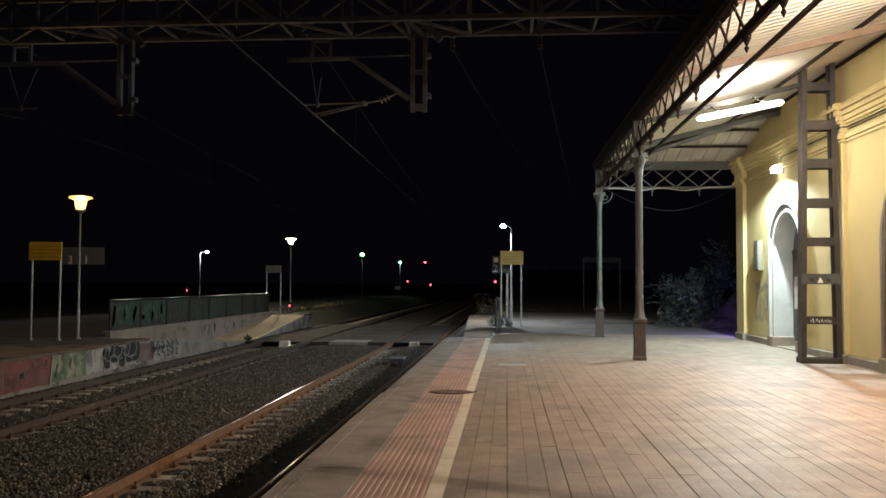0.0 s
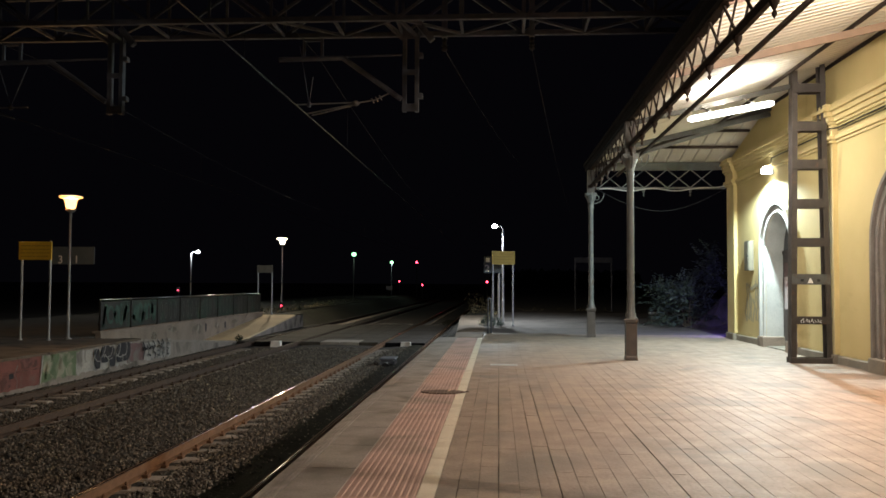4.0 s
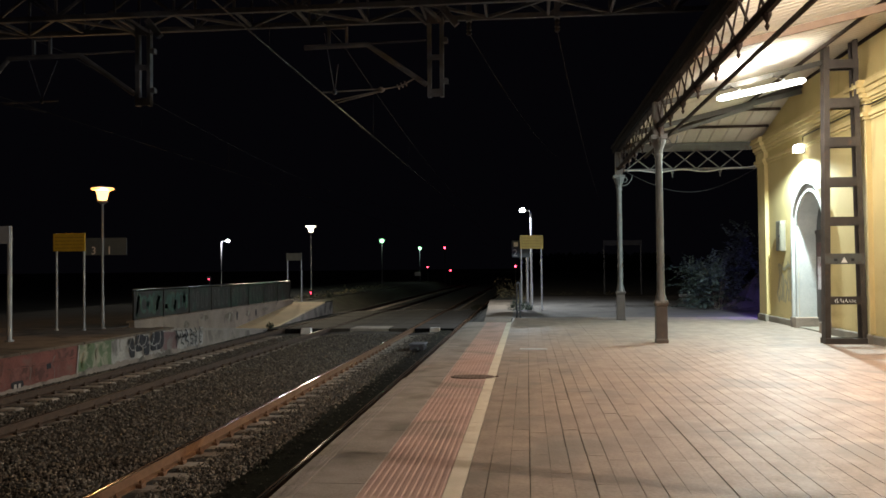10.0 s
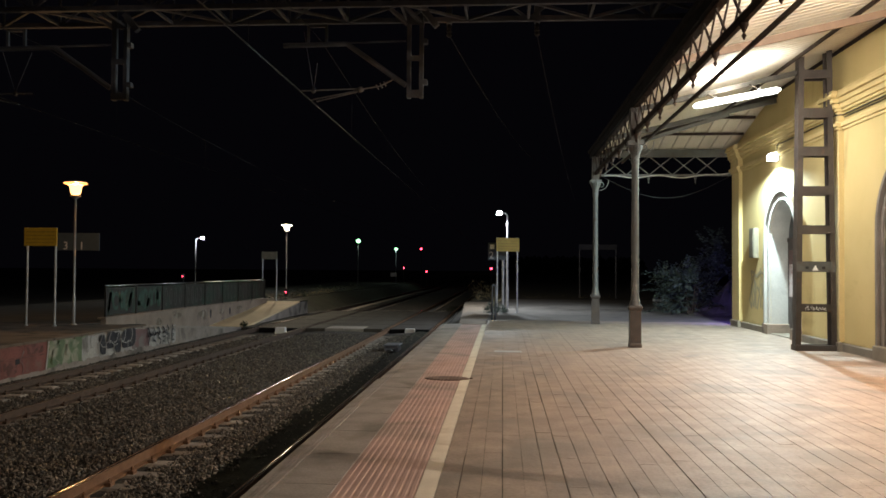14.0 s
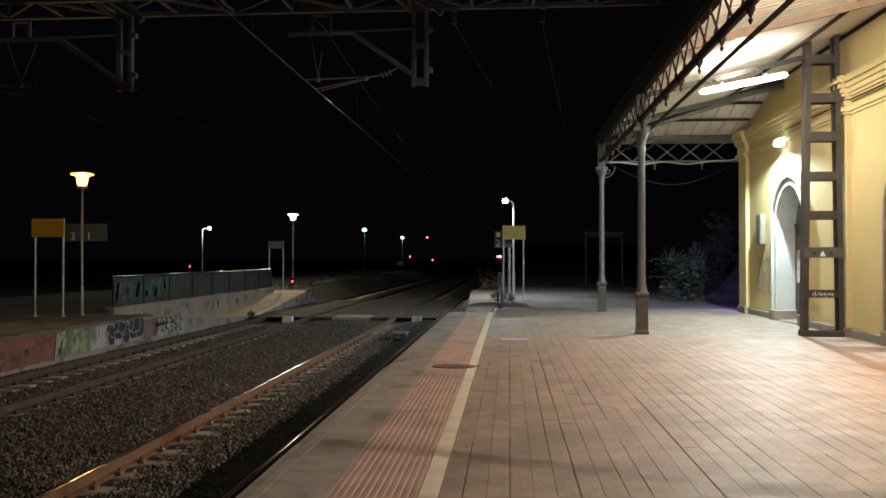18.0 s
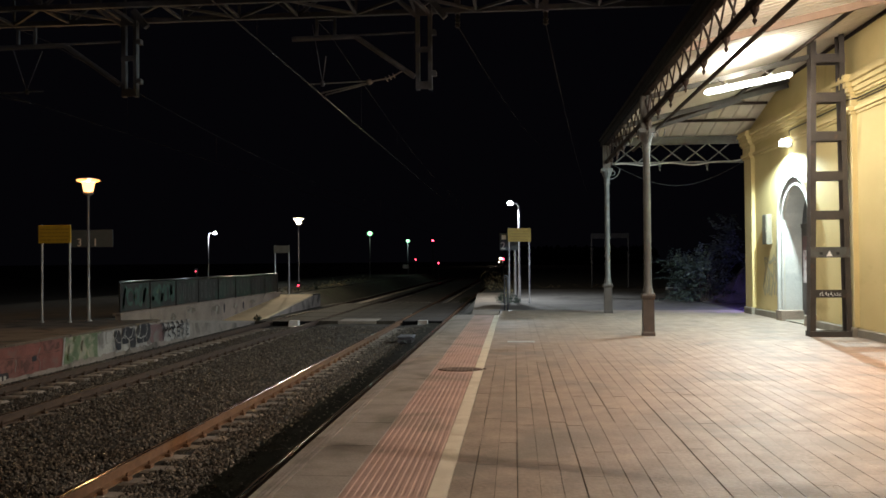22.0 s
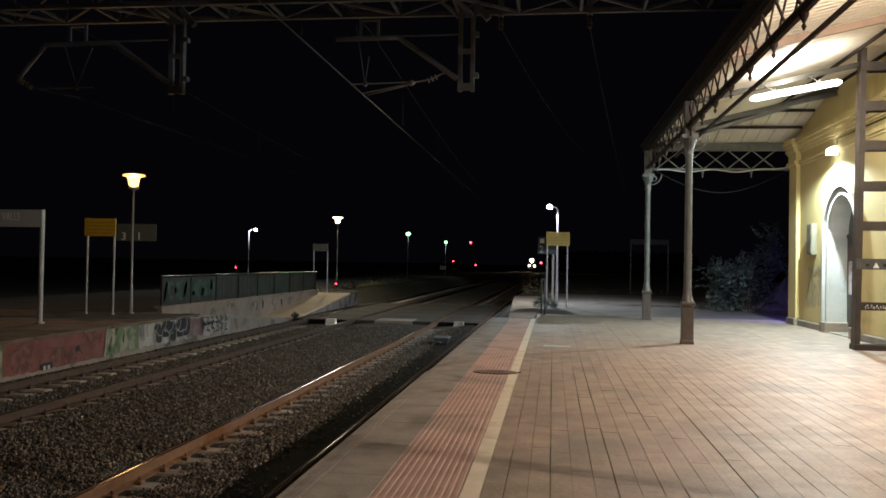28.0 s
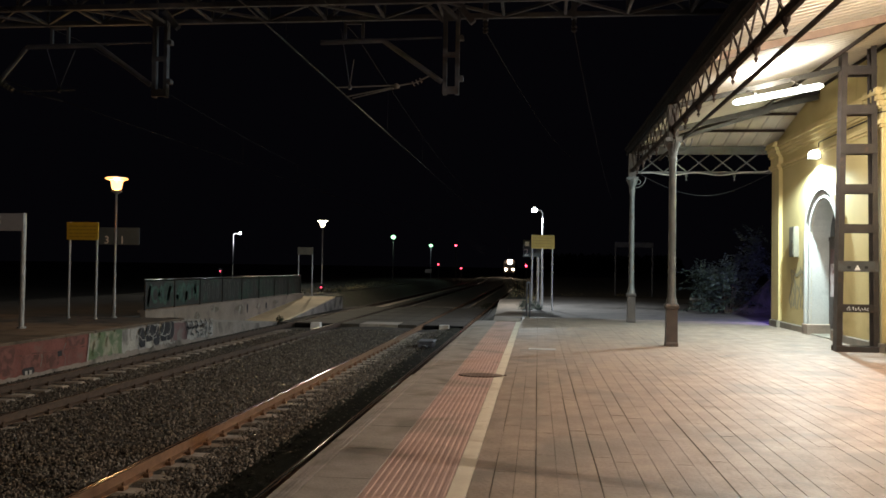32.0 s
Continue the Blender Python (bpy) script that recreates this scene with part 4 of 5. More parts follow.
def build_mast():
    """The battened steel mast beside the wall, which goes up through the canopy."""
    Y = 17.1
    m = thing("lattice_mast", (6.17, Y, 0), "brown battened steel mast with flat rungs beside the wall", "mast")
    for x0, x1, s in ((5.80, 5.885, 1), (6.60, 6.525, -1)):
        top = 7.4
        xt = x0 + (x1 - x0) * top / 5.85
        p = bmesh.new()
        w, t = 0.105 * s, 0.014 * s
        ring = [(0, 0), (w, 0), (w, 0.012), (t, 0.012), (t, 0.208), (w, 0.208), (w, 0.22), (0, 0.22)]
        extrude(p, [(x0 + dx, Y + dy, 0) for dx, dy in ring], (xt - x0, 0, top))
        part("channel", p, M["iron"], m)
    for i, (z0, z1) in enumerate(((0.02, 0.11), (0.77, 0.92), (1.56, 1.77), (2.32, 2.49), (3.09, 3.27), (3.87, 4.06), (4.64, 4.83), (5.42, 5.60), (6.2, 6.38))):
        k = z0 / 5.85
        a, b = 5.80 + 0.085 * k, 6.60 - 0.075 * k
        for y in (Y - 0.012, Y + 0.222):
            p = made(box, a, b, y, y + 0.01, z0, z1) if i else made(box, a - 0.02, b + 0.02, y - (0.05 if y < Y else 0), y + 0.01, z0 - 0.02, z1)
            bt = part("batten", p, M["iron"] if i != 2 else M["columniron"], m)
            if i == 2 and y < Y:
                t = bmesh.new()
                extrude(t, [(6.12, y - 0.004, 1.59), (6.24, y - 0.004, 1.59), (6.18, y - 0.004, 1.70)], (0, 0.003, 0))
                part("warning_sign", t, M["whiteprint"], bt)
                for x in (6.02, 6.34):
                    part("plate_bolt", made(box, x - 0.03, x + 0.03, y - 0.006, y, 1.62, 1.67), M["blackmetal"], bt)
            if i == 1 and y < Y:
                t = bmesh.new()
                rng = random.Random(4)
                for kx in range(9):
                    x = 6.0 + kx * 0.045
                    pts = [(x + rng.uniform(-0.02, 0.03), y - 0.004 - 0.0004 * kx, 0.795 + rng.uniform(0, 0.1)) for _ in range(4)]
                    tube(t, pts, 0.006, 4)
                part("scribble", t, M["whiteprint"], bt, "white scrawl")


# ---- overhead line ----
def build_gantry():
    g = thing("overhead_line_gantry", (-1.0, 15.3, 6.3), "grey steel lattice portal beam carrying the overhead line", "gantry")
    x0, x1 = -26.0, 12.0
    for y in (14.8, 15.8):
        for z in (6.32, 7.15):
            part("chord", made(box, x0, x1, y - 0.045, y + 0.045, z - 0.045, z + 0.045), M["gantry"], g)
    x, k = x0, 0
    while x < x1 - 0.5:
        xe = x + 1.15
        for y in (14.8, 15.8):
            za, zb = (6.32, 7.15) if k % 2 else (7.15, 6.32)
            part("brace", made(bar, (x, y, za), (xe, y, zb), 0.05, 0.05), M["gantry"], g)
            part("upright", made(bar, (x, y, 6.32), (x, y, 7.15), 0.045), M["gantry"], g)
        for z in (6.32, 7.15):
            a, b = (14.8, 15.8) if k % 2 else (15.8, 14.8)
            part("cross_brace", made(bar, (x, a, z), (xe, b, z), 0.05), M["gantry"], g)
            part("cross_bar", made(bar, (x, 14.8, z), (x, 15.8, z), 0.05), M["gantry"], g)
        x, k = xe, k + 1
    # its far leg stands behind the other platform
    for sx in (-0.35, 0.35):
        part("leg", made(box, -25.5 + sx - 0.1, -25.5 + sx + 0.1, 15.1, 15.5, -1.1, 6.3), M["gantry"], g)
    part("leg", made(box, 10.0, 10.2, 15.1, 15.5, 6.3, 7.0), M["gantry"], g)
    for cx, xp in ((T1, -1.65), (T2, -7.31)):
        d = thing("drop_post", (xp, 15.4, 4.75), "battened drop post under the gantry with its cantilever", "drop post", "drop posts of the gantry")
        for s in (-1, 1):
            part("post_channel", made(box, xp + s * 0.115 - 0.035, xp + s * 0.115 + 0.035, 15.34, 15.46, 4.74, 6.30), M["gantry"], d)
        for z0, z1 in ((4.74, 4.88), (5.42, 5.52), (6.1, 6.25)):
            part("post_batten", made(box, xp - 0.15, xp + 0.15, 15.322, 15.338, z0, z1), M["gantry"], d)
        for s in (-1, 1):
            part("knee_brace", made(bar, (xp + s * 0.15, 15.4, 6.12), (xp + s * 0.15 - 0.3, 15.0, 6.33), 0.06), M["gantry"], d)
        # cantilever: horizontal tube, strut, and the steady arm
        p = bmesh.new()
        end = cx - 0.62 if cx == T1 else cx - 1.55
        tube(p, [(xp - 0.17, 15.35, 4.97), (xp - 1.28, 15.35, 5.76), (end, 15.35, 5.74)], 0.05, 8)
        part("cantilever_tube", p, M["gantry"], d)
        p = bmesh.new()
        tube(p, [(xp - 0.17, 15.35, 5.80), (xp - 1.28, 15.35, 5.78)], 0.018, 6)
        part("stay_rod", p, M["gantry"], d)
        if cx == T2:
            p = bmesh.new()
            tube(p, [(end, 15.35, 5.74), (end - 0.55, 15.35, 5.10)], 0.045, 8)
            part("drop_tube", p, M["gantry"], d)
        # messenger saddle
        hx = cx + 0.02 if cx == T1 else cx - 0.86
        p = bmesh.new()
        for s in (-1, 1):
            bar(p, (hx + s * 0.17, 15.35, 5.76), (hx + s * 0.17, 15.35, 6.12), 0.05)
        bar(p, (hx - 0.19, 15.35, 6.1), (hx + 0.19, 15.35, 6.1), 0.05)
        part("saddle", p, M["gantry"], d)
        # V wires, registration and steady arms; the far track's are pushed off, the near one's pulled off
        p = bmesh.new()
        near = cx == T1
        vx = -3.555 if near else -9.36
        for vt, vz in (((-3.74, 6.0), (-3.48, 5.40)) if near else ((-9.62, 5.70), (-9.03, 5.66))):
            tube(p, [(vt, 15.33, vz), (vx, 15.35, 4.90)], 0.007, 4)
        part("hanger_wire", p, M["gantry"], d)
        p = bmesh.new()
        lathe(p, (vx, 15.35, 4.84), [(0.03, 0), (0.045, 0.04), (0.03, 0.10)], 8)
        part("wire_clamp", p, M["gantry"], d)
        p = bmesh.new()
        arms = ([(-3.80, 4.885), (-2.69, 4.915)], [(-3.60, 4.71), (-2.69, 4.885)], [(-3.50, 4.68), (-2.72, 4.86)]) if near else ([(-10.21, 4.87), (-9.02, 4.885)], [(-10.62, 5.06), (-10.30, 4.90), (-10.12, 4.85), (-9.28, 4.67)])
        for arm in arms:
            tube(p, [(ax, 15.35, az) for ax, az in arm], 0.013, 6)
        part("steady_arm", p, M["steadyarm"], d)
        p = bmesh.new()
        if near:
            lathe(p, (-2.67, 15.35, 4.85), [(0.03, 0), (0.07, 0.03), (0.07, 0.07), (0.03, 0.10)], 8)
            tube(p, [(-2.67, 15.35, 4.90), (-2.30, 15.35, 4.96), (-2.02, 15.35, 5.10)], 0.014, 5)
            for k in range(3):
                tube(p, [(-2.36 + 0.07 * k, 15.35, 4.94 + 0.03 * k), (-2.34 + 0.07 * k, 15.35, 4.95 + 0.03 * k)], 0.055, 8)
        else:
            for k in range(4):
                tube(p, [(-10.60 + 0.08 * k, 15.35, 5.05 - 0.045 * k), (-10.57 + 0.08 * k, 15.35, 5.033 - 0.045 * k)], 0.06, 8)
        part("insulator", p, M["ceramic"], d)
        for z in (5.04, 5.80):
            part("post_lug", made(cbox, xp + 0.15, xp + 0.23, 15.34, 15.46, z - 0.05, z + 0.05, 0.02), M["gantry"], d)
        part("beam_stub", made(bar, (xp + 0.16, 15.2, 6.34), (xp + 0.42, 15.2, 6.02), 0.11), M["gantry"], d)
        # contact wire, messenger and droppers
        wx = -3.57 if near else -9.28
        w = thing("overhead_wire", (wx, 15.4, 4.68), "thin dark contact wire with its messenger and droppers", "wire", "wires of the overhead line")

        def sag(y):
            u = ((y - 15.4) % 46.0) / 46.0
            return 6.05 - 3.0 * u * (1 - u)

        ys = [-8 + i * 3.0 for i in range(30)] + [93 + 14 * i for i in range(11)]
        p = bmesh.new()
        tube(p, [(wx + bend(y), y, 4.68) for y in ys], 0.009, 5)
        part("contact_wire", p, M["wire"], w)
        p = bmesh.new()
        tube(p, [(wx + bend(y), y, sag(y)) for y in ys], 0.006, 5)
        part("messenger_wire", p, M["cable"], w)
        for y in [15.4 + 46 * k + d for k in (-1, 0, 1) for d in (4, 10, 16, 23, 30, 36, 42)]:
            if y > -6:
                part("dropper", made(tube, [(wx, y, 4.68), (wx, y, sag(y))], 0.003, 4), M["cable"], w)
    # feeder wires that leave the beam
    for x, way in ((-1.05, (0.65, 6.15, 0.2)), (0.62, (0.71, 6.15, -0.3))):
        fw = thing("feeder_wire", (x, 15.8, 6.2), "dark feeder wire leaving the gantry beam", "wire", "feeder wires on the gantry")
        p = bmesh.new()
        tube(p, [(x + way[0] * k / 2, 15.9 + way[1] * k / 2, 6.05 + way[2] * k / 2 - 0.02 * k * (8 - k)) for k in range(9)], 0.007, 5)
        part("strand", p, M["cable"], fw)
        p = bmesh.new()
        lathe(p, (x, 15.85, 6.0), [(0.03, 0), (0.06, 0.03), (0.03, 0.07), (0.06, 0.10), (0.03, 0.14), (0.05, 0.18), (0.02, 0.28)], 8)
        part("insulator", p, M["blackmetal"], fw)
        part("hanger_bracket", made(box, x - 0.05, x + 0.05, 15.75, 15.9, 6.25, 7.1), M["gantry"], fw)


# ---- the far platform ----
def ribbon(bm, x, pts, w):
    """A painted stroke on the wall face at x."""
    n = len(pts)
    L, R = [], []
    for i, (y, z) in enumerate(pts):
        a, b = pts[max(0, i - 1)], pts[min(n - 1, i + 1)]
        d = Vector((b[0] - a[0], b[1] - a[1]))
        d = d.normalized() if d.length > 1e-6 else Vector((1, 0))
        L.append(bm.verts.new((x, y - d.y * w / 2, z + d.x * w / 2)))
        R.append(bm.verts.new((x, y + d.y * w / 2, z - d.x * w / 2)))
    for i in range(n - 1):
        bm.faces.new((L[i], R[i], R[i + 1], L[i + 1]))


def build_far_platform():
    X = -10.0
    bm = bmesh.new()
    box(bm, -20, X + 0.0, -6, 22.6, -1.1, -0.09)
    extrude(bm, [(X, 22.6, -1.1), (X, 32.0, -1.1), (X, 32.0, -0.78), (X, 22.6, -0.09)], (-1.5, 0, 0))
    box(bm, -20, -11.5, 22.6, 39.5, -1.1, -0.09)
    extrude(bm, [(X, 32.0, -1.1), (X, 42.4, -1.1), (X, 42.4, -0.08), (X, 40.6, -0.08), (X, 32.0, -0.76)], (-1.9, 0, 0))
    box(bm, -20, -11.9, 39.5, 110, -1.1, -0.08)
    pf = solid("platform_far", bm, M["oldwall"], "weathered concrete island platform with a painted edge wall", "platform", kind="structure")
    # top slabs and coping
    y = -6.0
    while y < 22.4:
        part("coping_slab", made(cbox, X - 0.45, X + 0.05, y, y + 1.19, -0.075, -0.02, 0.01), M["dust"], pf)
        y += 1.2
    part("platform_paving", made(box, -20, X - 0.455, -6, 22.6, -0.092, -0.025), M["dust"], pf, "dusty brown platform paving")
    part("platform_paving", made(box, -20, -11.62, 22.6, 38, -0.092, -0.025), M["asphalt"], pf)
    part("earth_top", made(box, -20, -11.62, 38.004, 110, -0.092, -0.025), M["bank"], pf, "dark overgrown platform end")
    eb = bmesh.new()
    rows = []
    for i in range(80):
        y = 42.3 + 0.85 * i
        rows.append([eb.verts.new((x + bend(y), y, z + 0.09 * noise.noise((x * 1.7, y * 0.9, 4)))) for x, z in ((-12.6, -0.05), (-11.8, -0.04), (-11.2, -0.14), (-10.7, -0.42), (-10.2, -0.70), (-9.85, -0.90))])
    for a, b in zip(rows, rows[1:]):
        for i in range(5):
            eb.faces.new((a[i], a[i + 1], b[i + 1], b[i]))
    solid("earth_bank", eb, M["bank"], "overgrown earth bank falling from the platform end to the track", "bank", kind="structure", smooth=True)
    part("platform_paving", made(box, -11.61, X, 40.7, 42.4, -0.092, -0.025), M["bank"], pf)
    # the ramp down to the foot crossing and up again
    p = bmesh.new()
    extrude(p, [(X + 0.03, 22.6, -0.03), (X + 0.03, 32.0, -0.72), (X + 0.03, 32.0, -0.79), (X + 0.03, 22.6, -0.1)], (-1.5, 0, 0))
    part("ramp_surface", p, M["concrete"], pf)
    p = bmesh.new()
    extrude(p, [(X + 0.03, 32.0, -0.70), (X + 0.03, 40.6, -0.03), (X + 0.03, 40.6, -0.1), (X + 0.03, 32.0, -0.77)], (-1.95, 0, 0))
    part("ramp_surface", p, M["ramp"], pf, "pale concrete ramp")
    # low wall under the railing
    part("low_wall", made(cbox, -11.62, -11.46, 23.5, 40.1, -0.85, 0.06, 0.012), M["palewall"], pf, "pale stained low concrete wall")
    part("wall_coping", made(cbox, -11.66, -11.42, 23.4, 40.15, 0.06, 0.12, 0.012), M["palewall"], pf)
    for y0, y1, z0, z1, mm in ((30.8, 31.9, -0.30, -0.04, "stainbrown"), (31.2, 31.7, -0.46, -0.06, "stainbrown"), (32.1, 32.3, -0.42, -0.04, "g_black"), (33.2, 33.8, -0.34, -0.08, "stainbrown"), (34.4, 34.62, -0.40, -0.06, "g_black"), (35.3, 36.2, -0.22, -0.05, "stainbrown"), (27.0, 27.5, -0.40, -0.10, "stainbrown"), (28.4, 29.3, -0.22, -0.02, "stainbrown")):
        q = bmesh.new()
        w = random.Random(int(y0 * 10))
        pts = [(y0 + (y1 - y0) * (0.5 + 0.5 * math.cos(a) * w.uniform(0.75, 1.1)), z0 + (z1 - z0) * (0.5 + 0.5 * math.sin(a) * w.uniform(0.8, 1.05))) for a in [k * math.pi / 9 for k in range(18)]]
        q.faces.new([q.verts.new((-11.4565 + 0.0015 * (z0 < -0.45), *pt)) for pt in pts])
        part("wall_stain", q, M[mm], pf, "dark smeared stain")
    # spray paint on the edge wall, layer over layer
    rng = random.Random(21)
    depth = [0.003]

    def painted(name, mm, lab, fn):
        q = bmesh.new()
        depth[0] += 0.002
        fn(q, X + depth[0])
        part(name, q, mm, pf, lab)

    def ragged(y0, y1, z0, z1, wob=0.05):
        """A sprayed field with an uneven edge."""
        def fn(q, x):
            n = max(6, int((y1 - y0) / 0.12))
            t = [(y0 + (y1 - y0) * k / n, z1 - wob * rng.random()) for k in range(n + 1)]
            b = [(y0 + (y1 - y0) * k / n + rng.uniform(-0.03, 0.03), z0 + 1.6 * wob * rng.random()) for k in range(n + 1)]
            for k in range(n):
                quad(q, (x, *b[k]), (x, *b[k + 1]), (x, *t[k + 1]), (x, *t[k]))
        return fn

    def bubble(y0, y1, z0, z1, lean=0.0):
        """A fat rounded letter shape."""
        def fn(q, x):
            cy, cz, ry, rz = (y0 + y1) / 2, (z0 + z1) / 2, (y1 - y0) / 2, (z1 - z0) / 2
            pts = []
            for k in range(28):
                a = 2 * math.pi * k / 28
                c, s_ = math.cos(a), math.sin(a)
                r = (abs(c) ** 5 + abs(s_) ** 5) ** -0.2
                w = 1 + 0.05 * math.sin(4 * a + y0)
                pts.append((x, cy + ry * r * c * w + lean * s_, cz + rz * r * s_))
            q.faces.new([q.verts.new(p) for p in pts])
        return fn

    def strokes(lines, w):
        def fn(q, x):
            for l in lines:
                ribbon(q, x, l, w)
        return fn

    def squiggle(y, z, dy, dz, n, turn):
        return [(y + dy * k / n + 0.10 * math.sin(turn * k + y), z + dz * k / n + 0.06 * math.cos(1.7 * turn * k + y)) for k in range(n + 1)]

    painted("painted_field", M["g_green"], "pale green spray-painted field", ragged(11.5, 14.95, -0.66, -0.06))
    painted("painted_field", M["g_green"], "mottled green spray-painted field", ragged(17.75, 19.5, -0.70, -0.05))
    painted("painted_field", M["g_white"], "smeared white spray-painted field", ragged(19.3, 22.3, -0.70, -0.08))
    painted("painted_field", M["g_pink"], "faded pink spray-painted field", ragged(22.0, 23.3, -0.68, -0.12))
    painted("painted_field", M["g_white"], "smeared pale spray-painted field", ragged(23.1, 25.0, -0.72, -0.16))
    painted("painted_field", M["g_red"], "dull red spray-painted field", ragged(14.2, 17.76, -0.72, -0.045, 0.025))
    for y0, y1, z0, z1, lean in ((14.45, 15.10, -0.66, -0.10, 0.05), (15.30, 15.92, -0.62, -0.34, 0.05), (16.14, 16.62, -0.66, -0.36, 0.02), (16.95, 17.60, -0.30, -0.08, -0.02)):
        painted("painted_shade", M["g_redwash"], "thin darker red wash", bubble(y0, y1, z0, z1, lean))
    seams = [[(14.3 + 3.4 * k / 24, -0.30 + 0.012 * math.sin(k * 1.4) - 0.002 * k) for k in range(25)],
             [(16.05 + 0.02 * math.sin(k), -0.05 - 0.07 * k) for k in range(9)], [(16.86 + 0.02 * math.sin(1.2 * k), -0.05 - 0.04 * k) for k in range(6)],
             [(15.22 + 0.7 * k / 8, -0.105 + 0.045 * math.sin(math.pi * k / 8)) for k in range(9)], [(16.11 + 0.66 * k / 8, -0.11 + 0.045 * math.sin(math.pi * k / 8)) for k in range(9)]]
    painted("painted_outline", M["g_redwash"], "dark red spray-painted seams", strokes(seams, 0.026))
    painted("painted_outline", M["g_pink"], "pale pinkish line", strokes([[(16.85, -0.20), (16.78, -0.30), (16.72, -0.39), (16.80, -0.46), (16.84, -0.52), (16.82, -0.69)], [(15.97 + 0.02 * math.sin(k), -0.35 - 0.05 * k) for k in range(6)]], 0.03))
    painted("painted_hole", M["g_black"], "black spray-painted dot", bubble(16.53, 16.70, -0.46, -0.35))
    painted("painted_hole", M["g_black"], "black spray-painted arch", bubble(15.33, 15.73, -0.71, -0.57))
    painted("painted_hole", M["g_white"], "pale spray-painted dots", strokes([[(15.46, -0.71), (15.46, -0.63)], [(15.60, -0.71), (15.60, -0.63)]], 0.08))
    painted("painted_outline", M["g_white"], "pale spray-painted border", strokes([[(17.70 + 0.1 * k / 6, -0.69 + 0.65 * k / 6) for k in range(7)]], 0.055))
    for y0, y1, z0, z1 in ((17.95, 18.45, -0.6, -0.25), (18.55, 18.95, -0.45, -0.12), (18.85, 19.15, -0.25, -0.08), (18.2, 18.7, -0.2, -0.08)):
        painted("painted_smear", M["g_green"], "green smear", bubble(y0, y1, z0, z1, 0.05))
    for y0, y1, z0, z1, lean in ((20.13, 20.42, -0.62, -0.12, -0.05), (20.48, 20.92, -0.50, -0.08, 0.05), (20.90, 21.24, -0.64, -0.12, -0.04), (21.30, 22.12, -0.56, -0.07, 0.06)):
        painted("painted_letter", M["g_black"], "black bubble shape in spray paint", bubble(y0, y1, z0, z1, lean))
    wl = [squiggle(20.05 + 0.42 * k, -0.66, 0.12, 0.55, 9, 0.7) for k in range(5)] + [squiggle(19.9 + 0.6 * k, -0.30, 0.5, -0.1, 6, 0.9) for k in range(3)]
    painted("painted_outline", M["g_white"], "white spray-painted lines", strokes(wl, 0.024))
    tg = [squiggle(23.0 + 0.33 * k, -0.13 - 0.012 * k, 0.06, -0.46, 7, 1.1 + 0.2 * k) for k in range(6)] + [squiggle(23.0 + 0.5 * k, -0.36, 0.3, 0.1, 5, 1.3) for k in range(3)]
    painted("painted_tag", M["g_black"], "black spray-painted tags", strokes(tg, 0.05))


def build_railing():
    X = -11.54
    r = thing("panel_railing", (X, 23.7, 0.12), "dark railing with sprayed metal panels above the ramp", "railing")
    p = bmesh.new()
    tube(p, [(X, 23.58, 1.02), (X, 39.95, 1.02)], 0.028, 8)
    part("handrail", p, M["handrail"], r, "slim round steel handrail", True)
    rng = random.Random(8)
    y, k = 23.62, 0
    while y < 39.9:
        part("post", made(box, X - 0.025, X + 0.025, y - 0.03, y + 0.03, 0.11, 1.0), M["railpost"], r)
        if y + 2.0 < 39.9:
            pn = part("panel", made(box, X - 0.006, X + 0.006, y + 0.045, y + 1.965, 0.15, 0.965), M["panel"], r)
            q = bmesh.new()
            for j in range(5 if k < 2 else 4):
                yy = y + 0.3 + (0.34 if k < 2 else 0.42) * j
                if k < 2:
                    a0, h, wd = rng.uniform(0, 6), rng.uniform(0.2, 0.32), rng.uniform(0.12, 0.2)
                    line = [(yy + wd * math.cos(a0 + 0.62 * i), 0.56 + h * math.sin((a0 + 0.62 * i) * (1 if j % 2 else 1.5))) for i in range(9)]
                else:
                    wd, h = rng.uniform(0.10, 0.15), rng.uniform(0.24, 0.32)
                    line = [(yy + wd * math.cos(0.5 * i + j) * (1 - 0.04 * i), 0.56 + h * math.sin(0.5 * i + j)) for i in range(13)]
                ribbon(q, X + 0.010 + 0.0006 * j, line, rng.uniform(0.09, 0.17) if k < 2 else 0.03)
            part("painted_letters", q, M["g_blue"] if k < 2 else M["scrawl"], pn, "sprayed scrawl")
        y += 2.035
        k += 1


def sign_board(name, label, x0, x1, y, z0, z1, mm, posts, thick=0.04, post_r=0.035, foot=0.0, group="", steel="galv"):
    s = thing(name, ((x0 + x1) / 2, y, foot), label, "sign", group)
    b = part("board", made(cbox, x0, x1, y - thick, y, z0, z1, 0.006), mm, s)
    for px in posts:
        p = bmesh.new()
        lathe(p, (px, y + post_r + 0.002, foot), [(post_r * 1.8, -0.02), (post_r * 1.8, 0.02), (post_r, 0.022), (post_r, (z1 - foot) + 0.01)], 10)
        part("post", p, M[steel], s)
    return s, b


def print_bars(b, x0, x1, y, z0, z1, rows, mm, seed=1):
    """Lines of print too small to read."""
    rng = random.Random(seed)
    for i in range(rows):
        z = z1 - (z1 - z0) * (i + 0.7) / (rows + 0.4)
        h = (z1 - z0) / (rows + 1) * 0.32
        x = x0 + 0.06
        p = bmesh.new()
        while x < x1 - 0.1:
            w = rng.uniform(0.04, 0.13)
            box(p, x, min(x + w, x1 - 0.05), y - 0.003, y - 0.001, z - h / 2, z + h / 2)
            x += w + 0.02
        part("print_line", p, mm, b)


